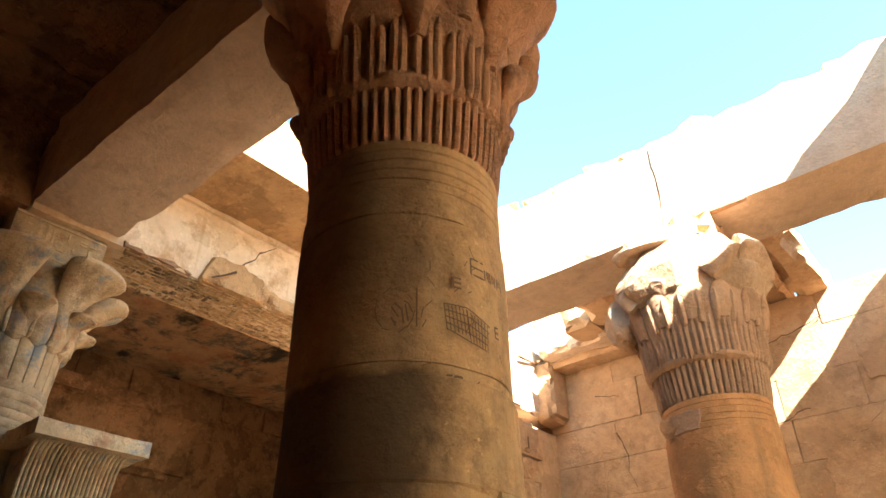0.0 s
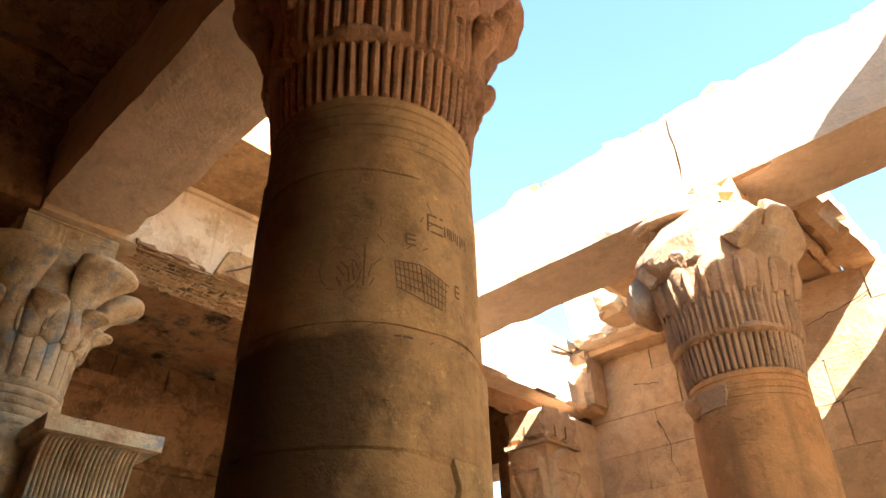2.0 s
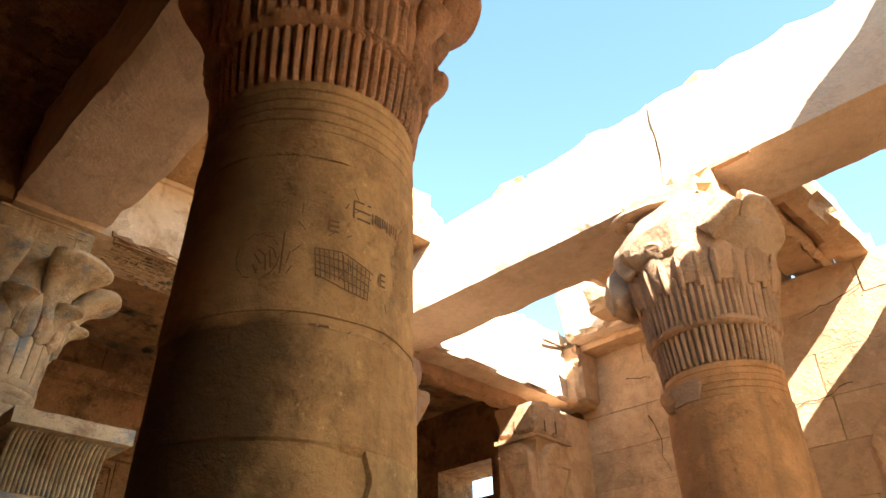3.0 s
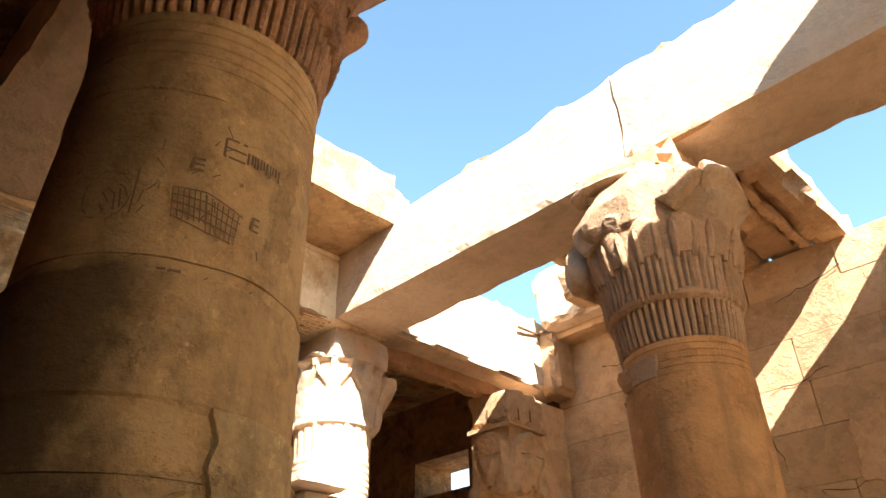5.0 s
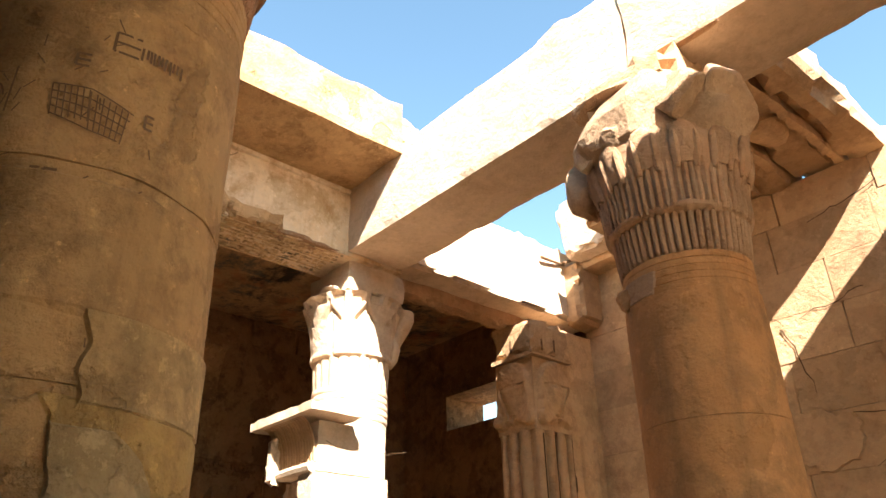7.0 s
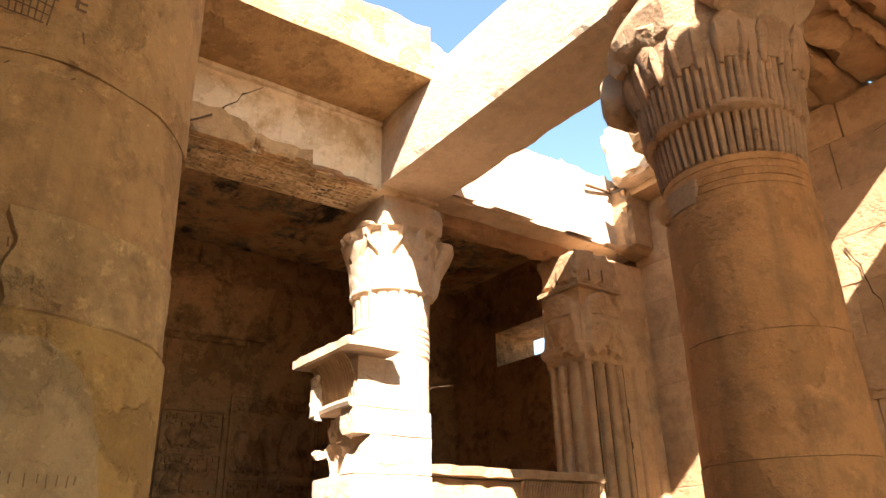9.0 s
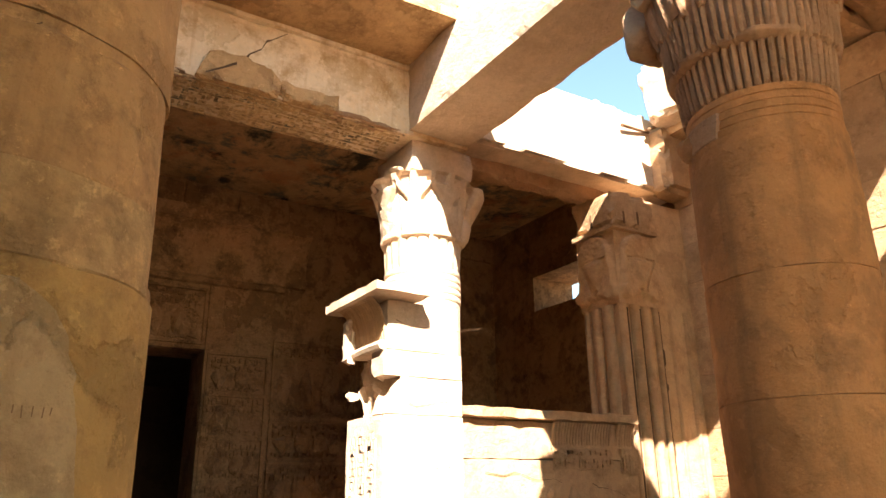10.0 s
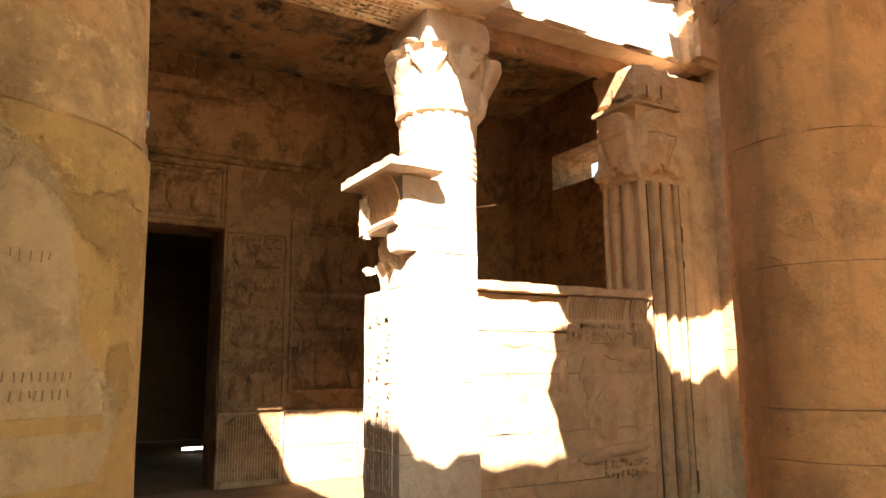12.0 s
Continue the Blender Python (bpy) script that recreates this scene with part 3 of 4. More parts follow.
    mid = mesh_of("flower", lobe([(0.55, 4.32, 0.04, 0.04), (0.575, 4.45, 0.07, 0.055), (0.60, 4.55, 0.11, 0.07), (0.65, 4.63, 0.165, 0.10), (0.67, 4.665, 0.185, 0.11), (0.665, 4.695, 0.18, 0.105), (0.6, 4.715, 0.12, 0.04)], 18, 0.03), carve, True)
    large = mesh_of("large_flower", lobe([(0.56, 4.5, 0.07, 0.05), (0.59, 4.66, 0.12, 0.08), (0.63, 4.8, 0.18, 0.11), (0.675, 4.91, 0.24, 0.14), (0.715, 4.98, 0.29, 0.165), (0.725, 5.02, 0.30, 0.17), (0.72, 5.07, 0.295, 0.165), (0.64, 5.11, 0.24, 0.13), (0.55, 5.13, 0.2, 0.1)], 22, 0.05), carve, True)
    if not broken:
        around("small_flower", small, cap, cx, cy, 8, 22.5, skip=(6, 7))
        around("flower", mid, cap, cx, cy, 8, 3.0)
        around("large_flower", large, cap, cx, cy, 8, 25.0, skip=(6,))
        part("abacus", block(cx - 0.43, cx + 0.43, cy - 0.43, cy + 0.43, 5.19, 5.54, cell=0.1, amp=0.012, chip=0.05, seed=cx), SAND, col)
    else:
        part("broken_bell", broken_bell(cx, cy), BROKEN, cap, "bell with its flowers broken off in flat faces")
        lumps = ((-0.60, -0.30, 4.66, 0.2, 0.22, 0.24, 1), (-0.62, -0.05, 4.85, 0.2, 0.26, 0.2, 8), (-0.34, -0.52, 4.82, 0.15, 0.13, 0.2, 2), (-0.02, -0.58, 4.80, 0.17, 0.12, 0.13, 7),
                 (0.44, -0.40, 4.98, 0.22, 0.22, 0.26, 5), (0.60, -0.06, 5.0, 0.2, 0.32, 0.28, 6), (-0.16, -0.36, 5.34, 0.36, 0.2, 0.12, 9))
        for x, y, zz, sx, sy, sz, sd in lumps:
            ob = part("broken_flower", rock((sx, sy, sz), sd * 2.7, 4, 0.3), BROKEN, cap, "broken-off stump of a carved flower")
            ob.matrix_basis = shift(cx + x, cy + y, zz)
        arch_leaf = mesh_of("arched_leaf", lobe([(0.565, 4.40, 0.09, 0.02), (0.59, 4.5, 0.115, 0.034), (0.612, 4.6, 0.115, 0.036), (0.625, 4.67, 0.09, 0.03), (0.63, 4.72, 0.05, 0.02), (0.63, 4.735, 0.02, 0.01)], 14, 0.012), carve, True)
        around("arched_leaf", arch_leaf, cap, cx, cy, 13, 9)
        slim_leaf = mesh_of("slim_leaf", lobe([(0.57, 4.36, 0.02, 0.02), (0.60, 4.48, 0.035, 0.028), (0.625, 4.58, 0.032, 0.026), (0.635, 4.64, 0.012, 0.012)], 10, 0.006), carve, True)
        around("slim_leaf", slim_leaf, cap, cx, cy, 26, 2)
        for u, v, zz, sx, sy, sz, sd in ((-0.24, -0.36, 3.55, 0.13, 0.05, 0.12, 31), (-0.36, -0.23, 3.60, 0.06, 0.13, 0.1, 32)):
            ob = part("broken_ring", rock((sx, sy, sz), sd, 3, 0.4), DRUM, col, "rough break in the neck rings")
            ob.matrix_basis = shift(cx + u, cy + v, zz)
        part("abacus", block(cx - 0.44, cx + 0.46, cy - 0.48, cy + 0.43, 5.17, 5.54, cell=0.1, amp=0.02, chip=0.16, seed=9, freq=3), SAND, col, "chipped abacus block")
    return col


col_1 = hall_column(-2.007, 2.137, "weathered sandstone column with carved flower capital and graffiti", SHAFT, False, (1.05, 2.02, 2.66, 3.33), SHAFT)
col_2 = hall_column(-2.05, 6.30, "smooth reddish sandstone column with a broken flower capital", DRUM, True, (0.86, 1.12, 1.87, 2.58), DRUM)


def skin(cx, cy, r, t0, t1, z0, z1, edge, nt=26, nz=26, start=lambda z: 0.0):
    """A thin sheet on a round shaft, from angle t0 to a ragged edge near t1."""
    b = bmesh.new()
    grid = []
    for k in range(nz + 1):
        z = z0 + (z1 - z0) * k / nz
        end = t1 + edge(z)
        row = []
        for i in range(nt + 1):
            a = radians(t0 + start(z) + (end - t0 - start(z)) * i / nt)
            zz = z + 0.03 * noise.noise(Vector((a * 3, z * 2, 0))) * (k in (0, nz))
            rr = r(z) + (0.012 if 0 < i < nt and 0 < k < nz else -0.01) + 0.004 * noise.noise(Vector((a * 4, z * 4, 1)))
            row.append(b.verts.new((cx + rr * math.cos(a), cy + rr * math.sin(a), zz)))
        grid.append(row)
    for lo, hi in zip(grid, grid[1:]):
        for i in range(nt):
            b.faces.new((lo[i], lo[i + 1], hi[i + 1], hi[i]))
    return b


rad1 = lambda z: 0.482 - 0.012 * (z - 3)
ragged_edge = lambda amp, s: (lambda z: amp * noise.noise(Vector((z * 2.4, s, 0))) + amp * 0.5 * noise.noise(Vector((z * 9, s, 3))))
# outline of the lower patch: height and angle where it has broken away
PATCH_EDGE = ((1.05, 40.0), (1.075, 48.0), (1.165, 55.0), (1.21, 57.6), (1.295, 55.0), (1.345, 48.5), (1.39, 41.0), (1.48, 38.8), (1.59, 37.2), (1.75, 32.5), (1.85, 27.0), (1.92, 14.0))


def patch_edge(z):
    for (za, aa), (zb, ab) in zip(PATCH_EDGE, PATCH_EDGE[1:]):
        if z <= zb:
            return aa + (ab - aa) * max(0.0, z - za) / (zb - za) + 1.6 * noise.noise(Vector((z * 22, 3, 0)))
    return PATCH_EDGE[-1][1]


def smooth_edge(z):
    return 7 * noise.noise(Vector((z * 5, 5, 0)))


left_edge = lambda amp, seed: (lambda z: amp * noise.noise(Vector((z * 3.1, seed, 0))) + amp * 0.5 * noise.noise(Vector((z * 11, seed, 3))))
part("bare_patch", skin(-2.007, 2.137, rad1, -8, 115, 0.72, 2.0, ragged_edge(3, 7), 60, 40, left_edge(26, 4)), OCHRE, col_1, "bare ochre stone", True)
part("plaster_patch", skin(-2.007, 2.137, lambda z: rad1(z) + 0.008, -4, 0, 1.06, 1.925, patch_edge, 40, 60, left_edge(12, 14)), PATCH, col_1, "pale remains of plaster", True)
part("plaster_patch", skin(-2.007, 2.137, lambda z: rad1(z) + 0.002, 2, 66, 1.962, 2.24, smooth_edge, 60, 16, left_edge(9, 24)), AGED, col_1, "pale remains of plaster", True)
part("plaster_patch", skin(-2.007, 2.137, rad1, -100, 52, 2.21, 2.62, ragged_edge(10, 5), 40, 24), SHAFT, col_1, "stained remains of plaster", True)
part("ochre_band", skin(-2.007, 2.137, lambda z: rad1(z) + 0.0105, 0, 50, 1.186, 1.243, ragged_edge(5, 2), 40, 6), OCHRE, col_1, "ochre band", True)


# graffiti on the shaft: plain strokes
bm = bmesh.new()


def stroke(a0, z0, a1, z1, w=0.008, r=0.0):
    """A cut line between two places on the shaft, angles in degrees."""
    k = max(1, round(abs(a1 - a0) / 4))
    length = math.hypot(radians(a1 - a0) * 0.48, z1 - z0) or 1
    na, nz = -(z1 - z0) / length * w / 2, radians(a1 - a0) * 0.48 / length * w / 2
    for i in range(k):
        quad = []
        for f, s in ((i / k, -1), ((i + 1) / k, -1), ((i + 1) / k, 1), (i / k, 1)):
            a = radians(a0 + (a1 - a0) * f) + s * na / 0.48
            z = z0 + (z1 - z0) * f + s * nz
            rr = rad1(z) + 0.0045 + r
            quad.append(bm.verts.new((-2.007 + rr * math.cos(a), 2.137 + rr * math.sin(a), z)))
        bm.faces.new(quad)


for k in range(7):  # a squared plan, two fields at an angle
    stroke(-27 + 2 * k, 2.916, -25.6 + 2 * k, 2.80, 0.004)
    stroke(-14.5 + 2.2 * k, 2.91 - 0.006 * k, -12.9 + 1.8 * k, 2.772 - 0.003 * k, 0.004)
for k in range(5):
    stroke(-27 + 0.3 * k, 2.916 - 0.027 * k, -14.5 + 0.4 * k, 2.92 - 0.037 * k, 0.005)
    stroke(-14.5 + 0.4 * k, 2.92 - 0.037 * k, 0.6 - 0.9 * k, 2.872 - 0.028 * k, 0.005)
for a, z, w, h in ((-11, 3.166, 9, 0.077), (-21.9, 3.046, 4.5, 0.045), (4.9, 2.891, 3, 0.048), (-22.4, 2.616, 4, 0.054)):  # cut marks in frames
    stroke(a, z, a, z - h, 0.009)
    for k in range(3):
        stroke(a, z - h * k / 2, a + w, z - h * k / 2, 0.009)
for k in range(14):  # worn round drawing
    q0, q1 = 2 * math.pi * k / 14, 2 * math.pi * (k + 1) / 14
    if k % 5:
        stroke(-50 + 9 * math.cos(q0), 2.87 + 0.10 * math.sin(q0), -50 + 9 * math.cos(q1), 2.87 + 0.09 * math.sin(q1), 0.004)
    if k % 3:
        stroke(-46 + 3.5 * math.cos(q0), 2.85 + 0.05 * math.sin(q0 * 1.5), -47 + 5 * math.cos(q1), 2.86 + 0.05 * math.sin(q1), 0.006)
stroke(-40, 2.97, -40, 2.80, 0.006)
stroke(-26.5, 2.615, -23.6, 2.617, 0.008)
stroke(-25, 2.615, -25, 2.565, 0.009)
scribe = random.Random(8)


def bars(a0, a1, z, h, step, w=0.005, r=0.0):
    """A line of unreadable writing as short upright bars."""
    a = a0
    while a < a1:
        stroke(a, z, a + scribe.uniform(-0.4, 0.4), z - h * scribe.uniform(0.6, 1), w, r)
        a += step * scribe.uniform(0.8, 1.4)


bars(-16.5, -4, 2.566, 0.026, 1.2, 0.006)
bars(-1, 16, 3.14, 0.06, 1.4, 0.008)
bars(-29, -6, 2.50, 0.06, 2.0, 0.008)
bars(-28, -8, 2.42, 0.07, 2.2, 0.008)
for k in range(6):
    bars(1, 18, 2.52 - 0.075 * k, 0.03, 1.7 + 0.2 * k, 0.004)
for k in range(24):
    a, z = scribe.uniform(-40, 10), scribe.uniform(2.3, 3.2)
    stroke(a, z, a + scribe.uniform(-4, 4), z + scribe.uniform(-0.05, 0.05), 0.004)
tagged(part("graffiti", bm, SCRATCH, col_1, "scratched and cut graffiti strokes"), kind="stuff")
bm = bmesh.new()
bars(15, 36, 1.340, 0.026, 1.9, 0.004, 0.022)
bars(21, 35.5, 1.298, 0.026, 1.9, 0.004, 0.022)
bars(10, 30, 1.62, 0.03, 2.3, 0.003, 0.021)
tagged(part("graffiti", bm, FAINT, col_1, "faint scratched writing"), kind="stuff")

# bands under the broken capital
ob = part("broken_patch", skin(-2.05, 6.30, lambda z: 0.468, -135, -88, 3.46, 3.66, ragged_edge(10, 4), 14, 10), CARVED, col_2, "rough break in the neck rings", True)

# ---- facade columns with door jambs ----
def ease(v):
    v = min(1.0, max(0.0, v))
    return v * v * (3 - 2 * v)


def leaf_bell(cx, cy, n=240, m=64):
    """The flaring bell of a capital, cut into eight broad leaves with curled edges and a hollowed rim."""
    b = bmesh.new()
    rings = []
    for k in range(m + 1):
        v = k / m
        ring = []
        for i in range(n):
            a = 360 * i / n
            u = (((a + 40) / 45 + 0.5) % 1.0 - 0.5) * 2
            w = abs(u)
            r = 0.495 + 0.10 * v + 0.085 * max(0.0, v - 0.45) ** 1.4 * 2.2
            # rounded foot, groove between the leaves
            r -= 0.05 * (1 - ease(v / 0.05)) * 1.0
            r -= 0.035 * ease((w - 0.80) / 0.16) * (1 - ease((v - 0.62) / 0.1)) * (0.3 + 0.7 * ease(abs(v - 0.3) * 3))
            r += 0.018 * (1 - ease((v - 0.08) / 0.05)) * ease(v / 0.03)
            # curled side of the leaf: hollow under an arched edge
            edge = 0.36 + 0.62 * ease((v - 0.52) / 0.30)
            if 0.5 < v < 0.86:
                r -= 0.055 * ease((w - edge + 0.06) / 0.10) * (1 - ease((w - edge - 0.10) / 0.26)) * ease((v - 0.52) / 0.06)
            # hollows under the rim
            r -= 0.075 * ease((v - 0.80) / 0.05) * ease((w - 0.10 - 0.5 * (0.97 - v)) / 0.10) * (1 - ease((w - 0.72) / 0.2)) * (1 - ease((v - 0.955) / 0.03))
            r += 0.006 * noise.noise(Vector((math.cos(radians(a)) * 6, math.sin(radians(a)) * 6, v * 7)))
            r -= 0.06 * ease((v - 0.97) / 0.03)
            ring.append(b.verts.new((cx + r * math.cos(radians(a)), cy + r * math.sin(radians(a)), 4.29 + 0.82 * v)))
        rings.append(ring)
    for lo, hi in zip(rings, rings[1:]):
        for i in range(n):
            b.faces.new((lo[i], lo[(i + 1) % n], hi[(i + 1) % n], hi[i]))
    b.faces.new(rings[-1])
    b.faces.new(rings[0][::-1])
    return b


def facade_column(cx, cy, label, mat, plain_leaves):
    col = thing("column", label, "column", (cx, cy, 0), "columns of the inner front", "thing")
    edges = [DEEP, 0.9, 1.75, 2.6, 3.55]
    for i, (a, b) in enumerate(zip(edges, edges[1:])):
        prof = [(a + 0.001 + (b - a - 0.002) * s / 8, 0.458) for s in range(9)]
        part("drum", turned(cx, cy, prof, 56, 0.008, seed=i + cy), mat, col, smooth=True)
    z = 3.55
    for i in range(5):
        part("neck_ring", turned(cx, cy, [(z, 0.459), (z + 0.02, 0.471), (z + 0.06, 0.471), (z + 0.078, 0.459)], 56, 0.003, seed=i), mat, col, smooth=True)
        z += 0.08
    cap = part("capital", turned(cx, cy, [(3.94, 0.43), (4.3, 0.45), (4.33, 0.47), (4.5, 0.47), (4.7, 0.48), (4.9, 0.5), (5.03, 0.5), (5.1, 0.5), (5.13, 0.46), (5.2, 0.44)] if plain_leaves else [(3.94, 0.43), (4.3, 0.45), (4.5, 0.49), (4.8, 0.52), (5.05, 0.52), (5.2, 0.46)], 40, 0.02, seed=2), mat, col, smooth=True)
    reed = mesh_of("reed", lobe([(0.435, 3.945, 0.06, 0.026), (0.445, 4.1, 0.062, 0.03), (0.455, 4.36, 0.064, 0.032)], 10), mat, True)
    around("reed", reed, cap, cx, cy, 22, 4)
    if plain_leaves:
        part("leaf_bell", leaf_bell(cx, cy), mat, cap, "broad leaves with curled edges", True)
        umbel = mesh_of("side_flower", lobe([(0.50, 4.5, 0.08, 0.06), (0.56, 4.66, 0.14, 0.09), (0.62, 4.84, 0.2, 0.12), (0.66, 4.96, 0.25, 0.14), (0.66, 5.04, 0.25, 0.14), (0.5, 5.08, 0.15, 0.1)], 20, 0.02), mat, True)
        bud = mesh_of("side_bud", lobe([(0.47, 4.30, 0.05, 0.05), (0.51, 4.40, 0.12, 0.08), (0.53, 4.55, 0.14, 0.09), (0.52, 4.66, 0.10, 0.06)], 16, 0.01), mat, True)
        for turn in (62, 108, 154):
            place("side_flower", umbel, pose(cx, cy, 0, 0, 0, turn), cap)
            place("side_bud", bud, pose(cx, cy, 0, 0, 0, turn - 6), cap)
        for i, (u, v, z, sz) in enumerate(((-0.42, -0.36, 5.12, 0.16), (-0.1, -0.5, 5.14, 0.12), (-0.3, -0.55, 5.06, 0.13))):
            ob = part("broken_rim", rock((sz * 1.4, sz, sz * 0.5), 200 + i * 3, 3, 0.5), mat, cap, "chipped upper rim")
            ob.matrix_basis = shift(cx + u + 0.35, cy + v, z)
    else:
        bud = mesh_of("leaf", lobe([(0.46, 4.29, 0.03, 0.03), (0.48, 4.33, 0.085, 0.055), (0.50, 4.42, 0.10, 0.06), (0.52, 4.56, 0.085, 0.055), (0.55, 4.7, 0.05, 0.04)], 12, 0.006), mat, True)
        around("leaf", bud, cap, cx, cy, 16, 11)
        cup = mesh_of("small_flower", lobe([(0.49, 4.34, 0.05, 0.03), (0.515, 4.46, 0.07, 0.045), (0.54, 4.54, 0.09, 0.06), (0.59, 4.60, 0.125, 0.085), (0.645, 4.635, 0.155, 0.11), (0.65, 4.655, 0.157, 0.112), (0.60, 4.67, 0.13, 0.09), (0.55, 4.74, 0.10, 0.06)], 20, 0.006), mat, True)
        around("small_flower", cup, cap, cx, cy, 8, -5)
        umbel = mesh_of("large_flower", lobe([(0.50, 4.42, 0.06, 0.05), (0.525, 4.6, 0.10, 0.075), (0.56, 4.74, 0.145, 0.10), (0.61, 4.85, 0.20, 0.125), (0.69, 4.94, 0.27, 0.165), (0.77, 4.99, 0.325, 0.20), (0.785, 5.015, 0.335, 0.205), (0.78, 5.055, 0.332, 0.20), (0.62, 5.08, 0.22, 0.13), (0.5, 5.10, 0.15, 0.1)], 28, 0.008), mat, True)
        around("large_flower", umbel, cap, cx, cy, 6, -32)
        stem = mesh_of("slim_stem", lobe([(0.485, 4.33, 0.014, 0.02), (0.535, 4.37, 0.02, 0.024), (0.545, 4.52, 0.02, 0.02), (0.535, 4.56, 0.008, 0.01)], 8), mat, True)
        around("slim_stem", stem, cap, cx, cy, 16, 0)
    part("abacus", block(cx - 0.40, cx + 0.52, cy - 0.44, cy + 0.44, 5.1, 5.5, cell=0.1, amp=0.01, chip=0.03, seed=cy), mat, col)
    return col


painted = facade_column(-6.9, 2.05, "painted flower-capital column built into the inner front", PAINTED, False)
# lightened stone puts part of the sunlight into this column's colour
facade_column(-6.9, 6.52, "sunlit flower-capital column built into the inner front", BEAM_AND_SUNLIT, True)


bm = bmesh.new()
glyph_rows(bm, rng, [(1.66, 2.44, 5.2, 5.44)], lambda u, v, du, dv: box(bm, -6.40, -6.371, u, u + du, v, v + dv))
box(bm, -6.40, -6.369, 1.63, 2.47, 5.45, 5.47)
tagged(part("sign_carving", bm, PAINTED, painted, "worn carved signs"), kind="stuff")


def jamb(y_door, y_far, side, label, mat, broken):
    """A door jamb with its own flaring cornice; side is the way from door to wall."""
    j = thing("door_jamb", label, "door jamb", (-6.5, (y_door + y_far) / 2, 0), "jambs of the broken doorway", "thing")
    y0, y1 = sorted((y_door, y_far))
    cuts = [DEEP, 0.55, 1.25, 1.95, 2.4, 2.84]
    if broken:
        cuts = [DEEP, 0.5, 1.2, 2.18, 2.57, 2.84]
    for i, (a, b) in enumerate(zip(cuts, cuts[1:])):
        bm = block(-7.02, -6.15 + rng.uniform(-0.004, 0.004), y0, y1, a + 0.001, b - 0.001, cell=0.06 if broken else 0.12, amp=0.004, chip=0.01, seed=i * 3 + y0)
        if broken and i == 3:
            # corner knocked off below the cornice
            for v in bm.verts:
                deep = 0.21 * (v.co.z - a) / (b - a) * min(1.0, max(0.0, (v.co.x + 6.75) / 0.4))
                deep += 0.05 * noise.noise(v.co * 7) * (v.co.x > -6.7)
                v.co.y = max(v.co.y, y0 + max(0.0, deep))
        if broken and i >= 3:
            # the door side has come away under the cornice
            for v in bm.verts:
                gone = 0.27 * min(1.0, max(0.0, (-6.42 - v.co.x + 0.16 * noise.noise(v.co * 5)) / 0.06))
                v.co.y = max(v.co.y, y0 + gone * (0.8 + 0.5 * noise.noise(v.co * 8)))
        part("jamb_block", bm, mat, j)
    cav = part("cavetto", block(-7.0, -6.16 if broken else -6.19, y0 + 0.04, y1 - 0.04, 2.842 if broken else 2.93, 3.38, cell=0.15, amp=0.005, chip=0.02, seed=y0), mat, j)
    # on the broken jamb, darker flutes stand in for shade under the lip
    rough = SAND if broken else mat
    lip_y0, lip_y1 = (y0 - 0.24, y0 + 0.42) if side > 0 else (y0 - 0.06, y1 + 0.11)
    part("cornice_lip", block(-7.2, -5.86, lip_y0, lip_y1, 3.385, 3.49 if broken else 3.52, cell=0.09, amp=0.004, chip=0.02 if broken else 0.008, seed=y0 + 3), mat, j)
    torus = [(0.055 * math.cos(a * math.pi / 4), 2.885 + 0.055 * math.sin(a * math.pi / 4)) for a in range(8)]
    if not broken:
        part("torus", swept(torus, "y", y0, y1, -6.15, steps=12, amp=0.006), mat, j, smooth=True)
    part("torus", swept(torus, "x", -7.0, -6.17, y_door, -side, steps=12, amp=0.012), mat, j, smooth=True)
    # flutes of the cavetto
    curve = [(0.02 + (0.27 if broken else 0.17) * (1 - math.cos(math.pi / 2 * s / 6)), 2.94 + 0.445 * math.sin(math.pi / 2 * s / 6) * 1.0) for s in range(7)]
    flute = mesh_of("flute", lobe([(o, z, (0.022 if broken else 0.016) + 0.004 * o, 0.03) for o, z in curve], 8), mat, True)
    n = int((y1 - y0) / (0.055 if broken else 0.037))
    for i in range(n):
        if not broken:
            place("flute", flute, pose(-6.19, y0 + 0.03 + i * (y1 - y0 - 0.06) / (n - 1), 0), cav)
    shallow = mesh_of("flute", lobe([(0.75 * o - 0.01, z, 0.022, 0.014) for o, z in curve], 8), rough, True)
    for i in range(0 if side < 0 else 15):
        place("flute", shallow, pose(-7.0 + 0.03 + i * 0.055, y_door + side * 0.04, 0, 0, 0, -90 * side), cav)
    return j


jamb(3.0, 2.2, -1, "painted stone door jamb with a fluted flaring top", PAINTED, False)
# sunlit jamb, brightened by the paler stone colour
jamb_r = jamb(5.62, 6.58, 1, "sunlit broken stone door jamb with carved columns of signs", BEAM_AND_SUNLIT, True)
part("broken_corbel", rock((0.1, 0.07, 0.06), 71, 3, 0.5), BEAM_AND_SUNLIT, jamb_r, "broken stump of the door lintel").matrix_basis = shift(-6.86, 5.62, 2.42)
part("broken_corbel", block(-7.02, -6.86, 5.52, 5.63, 2.78, 3.3, cell=0.05, amp=0.015, chip=0.06, seed=74, freq=5), BEAM_AND_SUNLIT, jamb_r, "broken stump of the door lintel")
bm = bmesh.new()
glyph_rows(bm, rng, [(0.1, 2.0, -6.93, -6.78), (0.1, 2.0, -6.72, -6.56), (0.1, 2.0, -6.5, -6.34)], lambda u, v, du, dv: box(bm, v, v + dv, 5.611, 5.63, u, u + du))
for x in (-6.96, -6.75, -6.53, -6.31):
    box(bm, x, x + 0.012, 5.611, 5.63, 0.1, 1.95)
